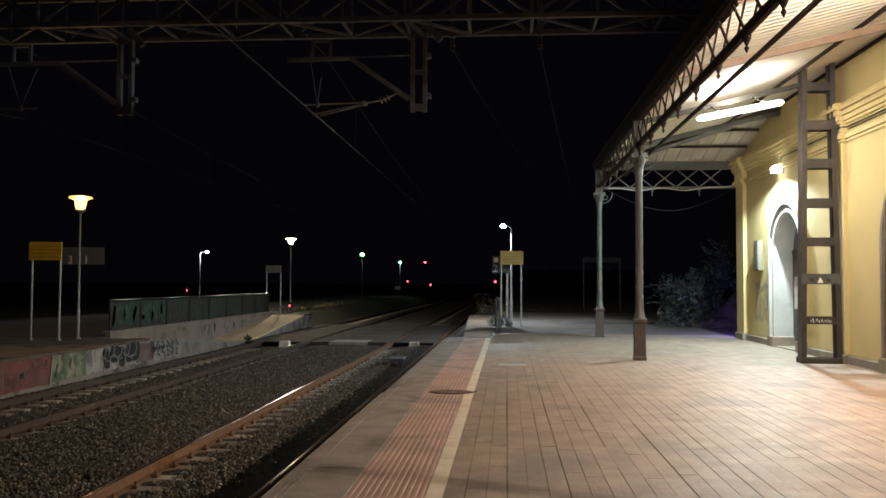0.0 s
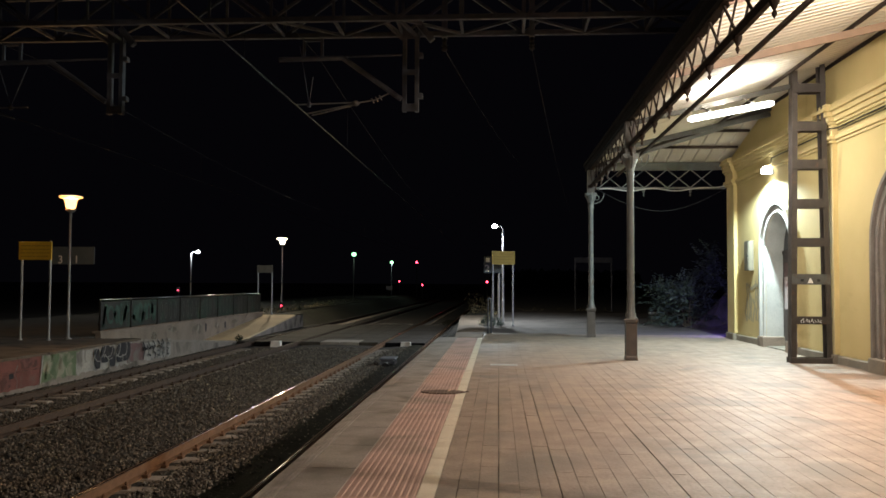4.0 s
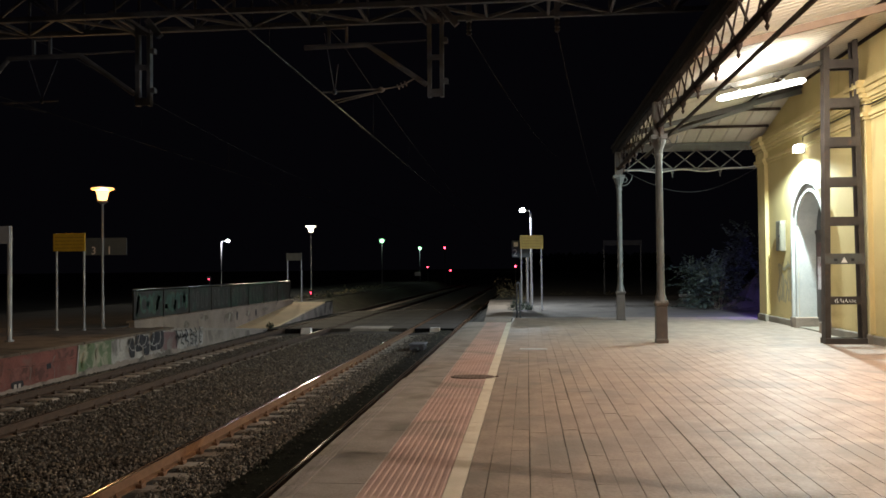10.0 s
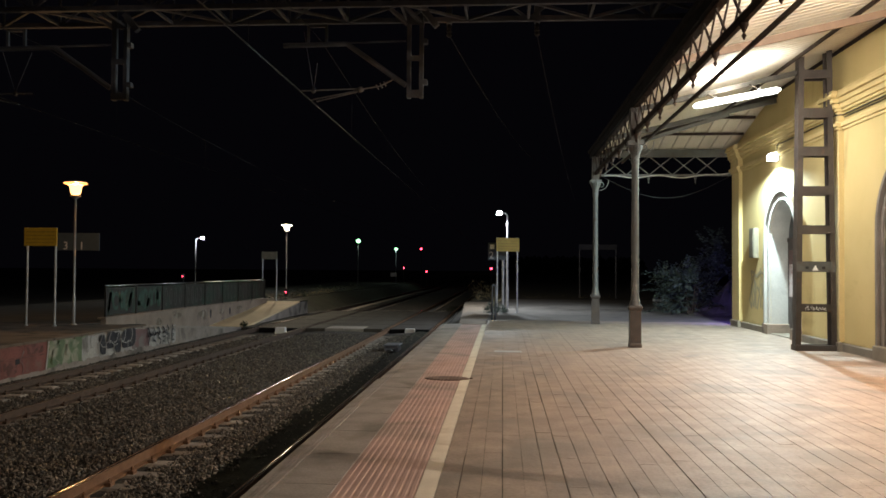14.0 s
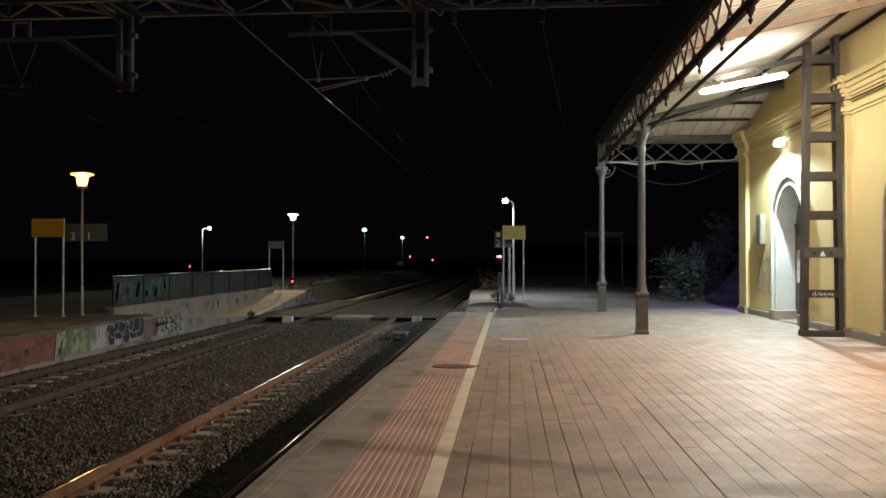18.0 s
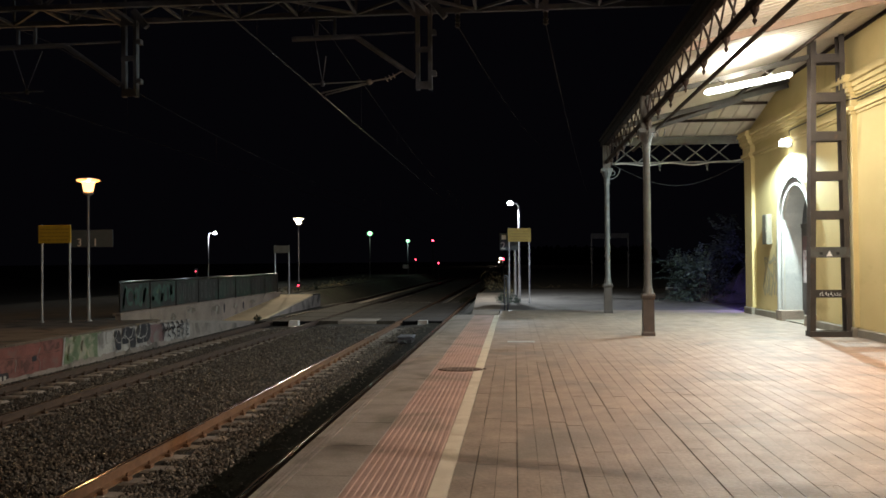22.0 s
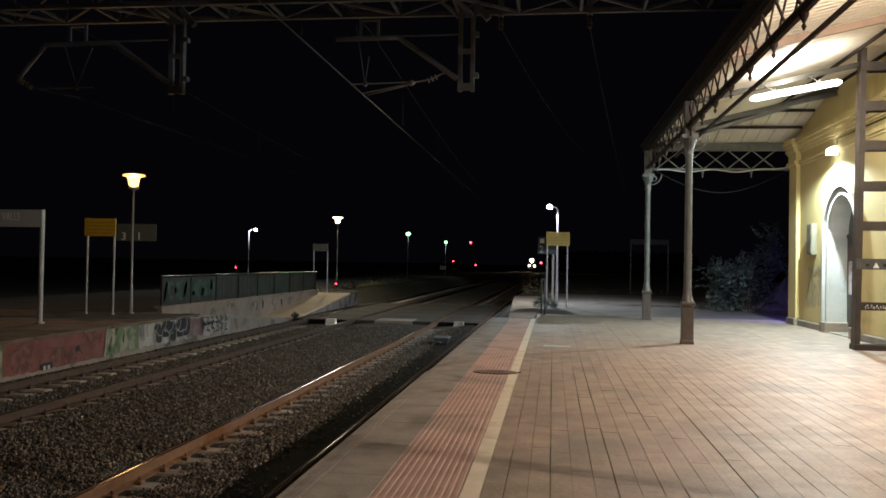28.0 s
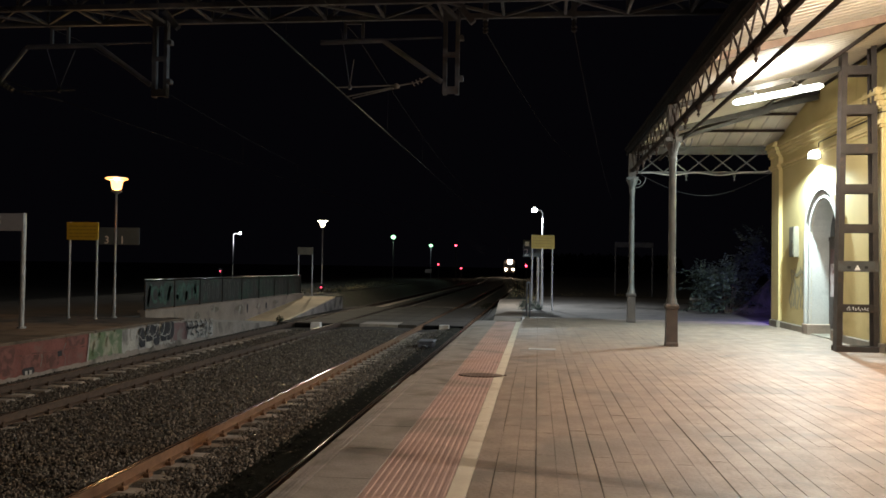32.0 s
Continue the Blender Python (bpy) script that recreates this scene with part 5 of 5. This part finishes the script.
def build_signs():
    up = pose(0, 0, 0, 90, 0, 0)
    # far platform
    s, b = sign_board("warning_sign", "yellow notice board on two slim grey posts", -12.76, -11.86, 21.5, 2.12, 2.60, M["yellowsign"], (-12.70, -11.92), post_r=0.03)
    print_bars(b, -12.76, -11.86, 21.46, 2.14, 2.56, 4, M["signtext"], 2)
    s, b = sign_board("station_name_sign", "pale grey station name sign on two posts", -14.0, -11.74, 18.0, 2.22, 2.62, M["greysign"], (-13.9, -11.79), post_r=0.055)
    letters("station_name", "VALLS", 0.27, M["whiteprint"], b, Matrix.Translation((-12.74, 17.955, 2.37)) @ up @ Matrix.Diagonal((0.62, 1, 1, 1)))
    s, b = sign_board("track_number_sign", "dark track number board on a post", -14.4, -12.93, 26.0, 2.10, 2.66, M["darksign"], (-13.765,), post_r=0.025)
    letters("track_number", "3", 0.36, M["greysign"], b, Matrix.Translation((-14.13, 25.955, 2.13)) @ up)
    letters("track_number", "1", 0.36, M["greysign"], b, Matrix.Translation((-13.60, 25.955, 2.13)) @ up)
    s, b = sign_board("warning_sign", "small grey-backed notice board on two posts", -11.9, -11.12, 40.6, 2.03, 2.39, M["boxpaint"], (-11.86, -11.16), post_r=0.03)
    # near platform
    # this board and its print use darker yellows in place of dim light
    s, b = sign_board("warning_sign", "yellow notice board coloured as dimly lit, on two slim grey posts", -0.30, 0.62, 31.0, 2.25, 2.75, M["shadedsign"], (-0.24, 0.57), post_r=0.03)
    print_bars(b, -0.30, 0.62, 30.96, 2.27, 2.71, 4, M["shadedprint"], 3)
    s.matrix_basis = Matrix.Translation((0.16, 31.0, 0)) @ pose(0, 0, 0, 0, 0, 24)
    s, b = sign_board("track_number_sign", "grey track number board on a post", -0.57, 0.12, 31.9, 1.95, 2.60, M["darksign"], (0.0,), post_r=0.045)
    letters("track_number", "2", 0.38, M["greysign"], b, Matrix.Translation((-0.54, 31.855, 2.0)) @ up)
    part("pictogram", made(box, -0.50, -0.34, 31.852, 31.858, 2.36, 2.53), M["whiteprint"], b)
    s, b = sign_board("sign_frame", "tall dark empty-looking sign on two posts in the yard", 4.5, 6.7, 50.0, 2.82, 3.12, M["gantry"], (4.53, 6.66), post_r=0.045, foot=-0.05, steel="gantry")


def platform_lamp(x, y, mm, label, group="platform lamps", globe=False, h=0.24):
    """A post lamp with a flat hood over a glass cup."""
    l = thing("street_lamp", (x, y, -0.03), label, "street lamp", group)
    p = bmesh.new()
    lathe(p, (x, y, -0.03), [(0.09, 0), (0.09, 0.03), (0.045, 0.05), (0.042, 0.8), (0.032, 0.85), (0.028, 3.55 + h)], 12)
    # poles of the far lamps take darker metal in place of being unlit
    part("pole", p, M["blackmetal"] if globe and y < 80 else M["gantry"] if globe else M["pole"], l, "", True)
    p = bmesh.new()
    # far lamps: their round glare is built as a glowing globe
    if globe:
        lathe(p, (x, y, 3.52 + h), [(0.05, 0.06), (0.15, 0.10), (0.21, 0.20), (0.19, 0.31), (0.10, 0.38), (0.03, 0.40)], 18)
        part("glass_globe", p, mm, l, "glowing globe shaped after the lamp's round glare", True).visible_shadow = False
        return l
    lathe(p, (x, y, 3.5 + h), [(0.06, 0.05), (0.11, 0.06), (0.13, 0.09), (0.165, 0.29), (0.20, 0.318)], 18)
    part("glass_cup", p, mm, l, "glowing glass cup", True).visible_shadow = False
    # the rim is made to glow, standing in for lamplight on the hood
    p = bmesh.new()
    lathe(p, (x, y, 3.5 + h), [(0.20, 0.322), (0.30, 0.345), (0.315, 0.36), (0.29, 0.375)], 18)
    part("reflector_rim", p, M["sodiumrim"] if mm == M["sodium"] else mm, l, "rim glowing in place of the lamplight on it", True).visible_shadow = False
    p = bmesh.new()
    lathe(p, (x, y, 3.44 + h), [(0.045, 0), (0.12, 0.05), (0.15, 0.075), (0.14, 0.09)], 14)
    part("collar", p, M["pole"], l)
    p = bmesh.new()
    lathe(p, (x, y, 3.88 + h), [(0.305, 0), (0.31, 0.012), (0.26, 0.03), (0.10, 0.055), (0.03, 0.07)], 20)
    part("hood", p, M["pole"], l)
    return l


def arm_lamp(x, y, hx, top, foot):
    l = thing("street_lamp", (x, y, foot), "lit white street lamp with a short arm on a slim pole", "street lamp", "arm lamps")
    p = bmesh.new()
    tube(p, [(x, y, foot), (x, y, foot + 0.9), (x, y, foot + 0.92), (x, y, top - 0.15), (x + (hx - x) * 0.25, y, top - 0.03), (hx, y, top)], [0.055, 0.055, 0.04, 0.035, 0.03, 0.025], 8)
    part("pole", p, M["galv"], l)
    p = bmesh.new()
    s = 1 if hx > x else -1
    lathe(p, (hx, y, top - 0.12), [(0.06, 0.02), (0.10, 0.04), (0.115, 0.10), (0.09, 0.16), (0.03, 0.20)], 18)
    part("lamp_head", p, M["ledwhite"], l, "glowing lamp head", True)
    return l


def signal(x, y, z, foot, label="red railway signal lit on a dark post"):
    s = thing("railway_signal", (x, y, foot), label, "signal", "railway signals")
    r = (0.0013 if z > 4 or x > -5 else 0.0009) * y if y > 80 else 0.045
    k = 1.0 if y > 80 else 0.45
    part("post", made(box, x - 0.05 * k, x + 0.05 * k, y + 0.1, y + 0.2, foot, z + 0.3 * k), M["blackmetal"], s)
    part("head", made(cbox, x - 0.24 * k, x + 0.24 * k, y, y + 0.12, z - 0.35 * k, z + 0.45 * k, 0.02), M["blackmetal"], s)
    part("hood", made(box, x - r * 1.3, x + r * 1.3, y - 0.12, y, z + r * 1.15, z + r * 1.3), M["blackmetal"], s)
    p = bmesh.new()
    tube(p, [(x, y - 0.01, z), (x, y - 0.03, z)], r, 12)
    part("red_lens", p, M["redlight"], s, "glowing red lens")
    return s


def build_lamps():
    platform_lamp(-11.75, 22.2, M["sodium"], "lit orange platform lamp with a flat hood on a grey pole", h=0.0)
    platform_lamp(-12.6, 48.0, M["warmwhite"], "lit warm-white platform lamp with a flat hood")
    platform_lamp(-12.4, 71.0, M["greenwhite"], "lit greenish lamp far along the platform, drawn as its round glare", globe=True)
    far_lamp = platform_lamp(-12.6, 98.0, M["greenwhite"], "lit greenish lamp far along the platform, drawn as its round glare", globe=True)
    part("notice_plate", made(cbox, -13.22, -12.5, 97.88, 97.94, 0.74, 1.18, 0.01), M["greysign"], far_lamp, "small pale plate on the pole")
    arm_lamp(0.17, 34.0, -0.17, 3.90, 0.0)
    arm_lamp(-22.16, 59.0, -21.66, 3.75, -1.05)
    for x, y, z in ((-11.8, 120, 4.55), (-14.3, 120, 1.80), (-11.0, 120, 1.30), (-1.4, 100, 1.75), (-23.5, 60, 0.95), (-12.1, 46, 0.26)):
        signal(x, y, z, -1.05 if y != 46 else -0.03)


# ---- crossing, boxes, planting ----
def build_crossing():
    c = thing("foot_crossing", (T1, 32, RAIL), "dark level crossing of panels between the rails", "crossing")
    for a, b in ((-10.0, T2 - 1.02), (T2 - 0.76, T2 + 0.76), (T2 + 1.02, T1 - 1.02), (T1 - 0.76, T1 + 0.76), (T1 + 1.02, -1.8)):
        n = 4 if a == T2 + 1.02 else max(1, round((b - a) / 1.15))
        for i in range(n):
            xa, xb = a + (b - a) * i / n, a + (b - a) * (i + 1) / n
            for k in range(10):
                y = 31.4 + 1.35 * k
                mm = M["darkpanel"]
                if T2 - 0.8 < xa < T1 - 1:
                    mm = M["edgeslab"] if k == 0 and i in (1, 2) and xa > T2 + 1 else M["panelwood"]
                part("crossing_panel", made(cbox, xa + 0.01, xb - 0.01, y, y + 1.33, -0.85, -0.69 - 0.006 * (k % 2), 0.012), mm, c)
    # black boards added to paint the shade on the crossing's front face
    for a, b in ((T2 - 0.74, T2 + 0.74), (T1 - 0.74, T1 + 0.74), (T1 + 1.04, -1.85)):
        part("edge_board", made(box, a, b, 31.30, 31.395, -0.87, -0.70), M["unlitblack"], c, "black board standing in for the crossing's shaded front face")
    for x in (-8.33, -3.44):
        bl = bmesh.new()
        extrude(bl, [(x - 0.19, 30.85, -0.87), (x + 0.19, 30.85, -0.87), (x + 0.17, 30.90, -0.645), (x - 0.17, 30.90, -0.645)], (0, 0.28, 0))
        solid("white_marker_block", bl, M["whiteblock"], "white painted concrete block between the rails", "marker block", "marker blocks")
    # point machine beside the platform
    bx = thing("point_machine", (-3.1, 23.9, -0.9), "grey metal point machine box beside the rail", "box")
    part("casing", made(cbox, -3.35, -2.95, 23.6, 24.3, -0.92, -0.62, 0.05), M["gantry"], bx)
    part("lid", made(cbox, -3.38, -2.92, 23.57, 24.33, -0.62, -0.58, 0.02), M["gantry"], bx)
    part("motor", made(tube, [(-3.15, 23.2, -0.78), (-3.15, 23.6, -0.78)], 0.11, 10), M["blackmetal"], bx)
    mh = thing("manhole_cover", (-0.79, 11.96, 0.0), "rusty oval iron manhole cover in the tactile paving", "manhole cover")
    p = bmesh.new()
    lathe(p, (-0.79, 11.96, 0.0), [(0.32, 0.0), (0.32, 0.006), (0.30, 0.008)], 32)
    for v in p.verts:
        v.co.y = 11.96 + 0.68 * (v.co.y - 11.96)
    part("cover", p, M["manhole"], mh)
    for k in range(11):
        x = -1.047 + k * 0.0524
        h = 0.68 * math.sqrt(max(0.0, 0.30 ** 2 - (x + 0.79) ** 2))
        if h > 0.02:
            part("cover_rib", made(cbox, x - 0.016, x + 0.016, 11.96 - h, 11.96 + h, 0.006, 0.013, 0.004), M["manhole"], mh)
    part("lifting_lug", made(cbox, -0.475, -0.425, 11.985, 12.03, 0.001, 0.012, 0.006), M["manhole"], mh)
    ac = made(cbox, -0.16, 0.36, 15.93, 16.22, 0.0, 0.005, 0.002)
    solid("access_cover", ac, M["galv"], "small pale steel access cover set in the paving", "access cover")
    hp = thing("hoop_post", (-0.29, 26.3, 0), "slim grey steel hoop standing beside the sign posts", "post")
    p = bmesh.new()
    tube(p, [(-0.34, 26.3, -0.05), (-0.34, 26.3, 0.98)] + [(-0.29 - 0.05 * math.cos(a), 26.3, 1.0 + 0.10 * math.sin(a)) for a in [k * math.pi / 8 for k in range(9)]] + [(-0.24, 26.3, 0.98), (-0.24, 26.3, -0.05)], 0.024, 8)
    part("hoop", p, M["gantry"], hp, "", True)
    cb = bmesh.new()
    tube(cb, [(-1.80, y, -0.16 - 0.02 * math.sin(y * 0.9)) for y in [-5 + 0.8 * k for k in range(48)]], 0.018, 6)
    solid("edge_cable", cb, M["cable"], "black cable clipped along the platform's edge", "cable")


def leaf_cloud(bm, centres, count, size, rng):
    for _ in range(count):
        c, r = rng.choice(centres)
        d = Vector((rng.gauss(0, 1), rng.gauss(0, 1), rng.gauss(0, 1)))
        d.normalize()
        p = Vector(c) + d * r * rng.random() ** 0.45
        if p.z < 0.03:
            continue
        u = Vector((rng.gauss(0, 1), rng.gauss(0, 1), rng.gauss(0, 0.7))).normalized()
        v = u.cross(Vector((rng.gauss(0, 1), rng.gauss(0, 1), rng.gauss(0, 1)))).normalized()
        s = size * rng.uniform(0.6, 1.3)
        a, b = bm.verts.new(p - u * s), bm.verts.new(p + u * s)
        e, f = bm.verts.new(p + v * s * 0.4), bm.verts.new(p - v * s * 0.4 + Vector((0, 0, s * 0.12)))
        bm.faces.new((a, f, b, e))


def build_plants():
    rng = random.Random(12)
    # shrub behind the building
    sh = thing("shrub", (6.9, 31.2, 0), "dusty dark green shrub at the edge of the yard", "shrub")
    p = bmesh.new()
    for k in range(14):
        a = rng.uniform(0, 6.28)
        q = Vector((6.9 + 1.5 * math.cos(a) * rng.random(), 31.2 + 0.8 * math.sin(a), 0.9 + rng.random() * 1.2))
        tube(p, [(6.9 + 0.1 * math.cos(a), 31.2 + 0.1 * math.sin(a), -0.05), tuple((Vector((6.9, 31.2, 0)) + q) / 2 + Vector((0, 0, 0.25))), tuple(q)], [0.016, 0.010, 0.004], 5)
    part("stem", p, M["bark"], sh)
    p = bmesh.new()
    # arching sprays of paired leaflets, most of them leaning over the yard
    for k in range(240):
        r = rng.random()
        base = Vector((6.75 + rng.gauss(0, 0.5), 31.2 + rng.gauss(0, 0.3), 0.12 + 1.3 * r))
        if k > 184:
            base = Vector((7.80 + rng.gauss(0, 0.20), 31.2 + rng.gauss(0, 0.1), 1.4 + 1.15 * rng.random()))
        d = Vector((rng.gauss(-0.45, 0.75), rng.gauss(-0.2, 0.5), rng.gauss(0.35, 0.35)))
        d.normalize()
        n = rng.randint(9, 15)
        q = base.copy()
        for j in range(n):
            q = q + d * 0.075
            d = (d + Vector((0, 0, -0.055))).normalized()
            if q.z < 0.05:
                break
            side = d.cross(Vector((rng.gauss(0, 0.2), rng.gauss(0, 0.2), 1))).normalized()
            for s in (-1, 1):
                u = (side * s + d * 0.55 + Vector((0, 0, rng.gauss(-0.15, 0.25)))).normalized()
                ln = rng.uniform(0.10, 0.19) * (1.15 - 0.5 * j / n)
                w = d.cross(u).cross(u).normalized() * ln * 0.22
                m = q + u * ln * 0.5
                quad(p, q, m + w, q + u * ln, m - w)
    part("foliage", p, M["leaf"], sh)
    mo = bmesh.new()
    rows = []
    for i in range(15):
        rows.append([mo.verts.new((6.75 + 0.2 * j + 0.06 * noise.noise((i, j, 1)), 30.3 + 0.15 * i, max(-0.04, 1.35 * math.exp(-((j - 9) / 5) ** 2 - ((i - 7) / 4) ** 2) - 0.05 + 0.10 * noise.noise((i * 0.7, j * 0.7, 5))))) for j in range(20)])
    for a, b in zip(rows, rows[1:]):
        for j in range(19):
            mo.faces.new((a[j], a[j + 1], b[j + 1], b[j]))
    solid("earth_mound", mo, M["yard"], "low mound of dry earth behind the shrub", "mound")
    bn = thing("stone_bench", (6.8, 36.1, -0.02), "low pale stone bench beside the shrub", "bench")
    part("seat_slab", made(cbox, 6.38, 7.12, 35.9, 36.3, 0.28, 0.38, 0.015), M["whitetrim"], bn)
    for x in (6.55, 6.92):
        part("support", made(cbox, x - 0.06, x + 0.06, 35.97, 36.23, -0.02, 0.28, 0.01), M["baseboard"], bn)
    # weeds round the foot of the sign posts
    wd = thing("weed_clump", (-0.2, 30.2, 0), "clump of dry green weeds at the foot of the signs", "weeds")
    p = bmesh.new()
    leaf_cloud(p, [((-0.38, 29.9, 0.18), 0.30), ((-0.15, 30.1, 0.14), 0.26), ((-0.5, 29.8, 0.14), 0.24), ((0.05, 30.4, 0.08), 0.16)], 1300, 0.032, rng)
    part("foliage", p, M["leaf"], wd)
    p = bmesh.new()
    leaf_cloud(p, [((-0.3, 36, 0.05), 0.25), ((-0.3, 39, 0.08), 0.3), ((-1.3, 43, 0.15), 0.4), ((-0.9, 45, 0.35), 0.6), ((-1.4, 48, 0.4), 0.7), ((-0.4, 42, 0.1), 0.35), ((-0.5, 46, 0.15), 0.5), ((-0.5, 50, 0.2), 0.6), ((-0.5, 55, 0.3), 0.8)], 900, 0.06, rng)
    solid("verge_weeds", p, M["drygrass"], "dry weeds along the back of the narrow platform", "weeds", kind="stuff")
    p = bmesh.new()
    leaf_cloud(p, [((-11.4, 41 + 1.5 * k, 0.06), 0.3) for k in range(10)], 380, 0.06, rng)
    for k in range(70):
        x, y = rng.uniform(-0.3, 12), 46.5 + rng.gauss(0, 1.2)
        leaf_cloud(p, [((x, y, 0.05), 0.22)], 5, 0.05, rng)
    solid("dry_grass", p, M["drygrass"], "dry grass at the edge of the yard and ramp", "grass", kind="stuff")
    p = bmesh.new()
    leaf_cloud(p, [((-9.75, 31.0, 0.2), 0.14)], 90, 0.055, rng)
    for v in p.verts:
        v.co.z -= 0.75
    solid("weed_tuft", p, M["weed"], "dark weed tuft at the foot of the ramp", "weeds")
    p = bmesh.new()
    leaf_cloud(p, [((-11.5 + rng.uniform(-0.9, 0.5), 41.5 + 0.6 * k, 0.10), rng.uniform(0.15, 0.45)) for k in range(45)], 1100, 0.06, rng)
    solid("platform_end_weeds", p, M["weed"], "dark weeds along the overgrown platform end", "weeds", kind="stuff")
    # the yard beyond the paving
    bm = made(box, -0.6, 120, 26.2, 46, -1.2, -0.02)
    solid("yard", bm, M["yard"], "pale dusty gravel yard beyond the paving", "ground", kind="structure")
    bm = made(box, -0.6, 120, 46, 140, -1.2, -0.05)
    solid("verge", bm, M["ground"], "dark unlit ground behind the yard", "ground", kind="structure")
    # unseen wood, added down the line to block the train's lights at first
    bm = bmesh.new()
    r2 = random.Random(3)
    for k in range(260):
        x, y = r2.uniform(-6.3, 90), r2.uniform(545, 575)
        h = r2.uniform(6, 12)
        for j in range(5):
            c = Vector((x + r2.gauss(0, 1.2), y + r2.gauss(0, 1.2), -1 + h * (0.2 + 0.17 * j)))
            n = 6
            r = r2.uniform(1.6, 3.0)
            if c.x - r < -6.4:
                c.x = -6.4 + r
            top, bot = bm.verts.new(c + Vector((0, 0, r))), bm.verts.new(c - Vector((0, 0, r)))
            ring = [bm.verts.new(c + Vector((r * r2.uniform(0.7, 1) * math.cos(2 * math.pi * i / n), r * r2.uniform(0.7, 1) * math.sin(2 * math.pi * i / n), r2.uniform(-0.6, 0.6)))) for i in range(n)]
            for i in range(n):
                bm.faces.new((ring[i], ring[(i + 1) % n], top))
                bm.faces.new((ring[(i + 1) % n], ring[i], bot))
    solid("far_wood", bm, M["leaf"], "unseen wood added to hide the train's lights until it appears", "wood", kind="stuff")


# ---- the train ----
def build_train():
    """Built with its nose at the origin and its rails at z = 0; it heads towards -Y."""
    tr = thing("train", (0, 0, 0), "approaching electric train with three bright headlights", "train")
    p = bmesh.new()
    prof = [(-1.47, 0.9), (1.47, 0.9), (1.47, 2.6), (1.30, 3.7), (0.8, 4.05), (-0.8, 4.05), (-1.30, 3.7), (-1.47, 2.6)]
    rings = []
    for y, k, zc in ((0.0, 0.86, 0.0), (0.5, 0.97, 0.0), (1.2, 1.0, 0.0), (25.0, 1.0, 0.0)):
        rings.append([p.verts.new((x * k, y + (0.5 * max(0, z - 2.2) if y < 1 else 0), z if y > 0.9 else min(z, 3.95))) for x, z in prof])
    for a, b in zip(rings, rings[1:]):
        for i in range(8):
            p.faces.new((a[i], a[(i + 1) % 8], b[(i + 1) % 8], b[i]))
    p.faces.new(rings[0][::-1])
    p.faces.new(rings[-1])
    body = part("body", p, M["trainbody"], tr)
    part("windscreen", made(extrude, [(-1.05, 0.02, 2.3), (1.05, 0.02, 2.3), (0.95, 0.50, 3.25), (-0.95, 0.50, 3.25)], (0, -0.03, 0)), M["trainglass"], body)
    part("skirt", made(box, -1.2, 1.2, 0.1, 24.5, 0.25, 0.9), M["blackmetal"], tr)
    for y in (3.2, 5.9, 19.0, 21.7):
        for s in (-1, 1):
            part("wheel", made(tube, [(s * 0.80, y, 0.46), (s * 0.93, y, 0.46)], 0.46, 16), M["rust"], tr)
    for s in (-1, 1):
        part("headlight", made(tube, [(s * 0.80, -0.02, 1.75), (s * 0.80, -0.08, 1.75)], 0.23, 14), M["headlight"], tr, "glowing headlight")
    # upper disc drawn wider than its lens, so that it includes the glare
    part("headlight", made(tube, [(0, 0.40, 3.45), (0, 0.30, 3.45)], 0.54, 20), M["headlight"], tr, "glowing upper headlight widened to take in its glare")
    pg = bmesh.new()
    for a, b in (((-0.6, 9, 4.05), (-0.5, 10.2, 4.7)), ((0.6, 9, 4.05), (0.5, 10.2, 4.7)), ((-0.5, 10.2, 4.7), (-0.7, 9.0, 5.32)), ((0.5, 10.2, 4.7), (0.7, 9.0, 5.32)), ((-0.85, 9.0, 5.34), (0.85, 9.0, 5.34))):
        bar(pg, a, b, 0.06)
    part("pantograph", pg, M["blackmetal"], tr)
    return tr


# ---- build it all ----
build_ground()
platform = build_near_platform()
build_tracks()
build_far_platform()
build_wall()
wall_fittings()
build_canopy()
build_mast()
build_gantry()
build_railing()
build_signs()
build_lamps()
build_crossing()
build_plants()
train = build_train()
build_ballast()
build_paving(platform)


def motions():
    """The train comes out of the dark and runs towards the station."""
    rows = []
    for t, x, y, turn in ((0.0, 34.0, 1010.0, -8.0), (12.0, 6.0, 720.0, -4.5), (17.0, -4.6, 600.0, -2.5), (19.0, -7.1, 520.0, -1.0), (21.0, -7.4, 455.0, 0.0), (25.0, -7.4, 355.0, 0.6), (28.0, -6.6, 265.0, 0.6), (30.0, -6.5, 224.0, 0.6), (32.0, -6.4, 190.0, 0.6)):
        rows.append((t, pose(x, y, RAIL, 0, 0, turn)))
    walk(train, rows)


motions()
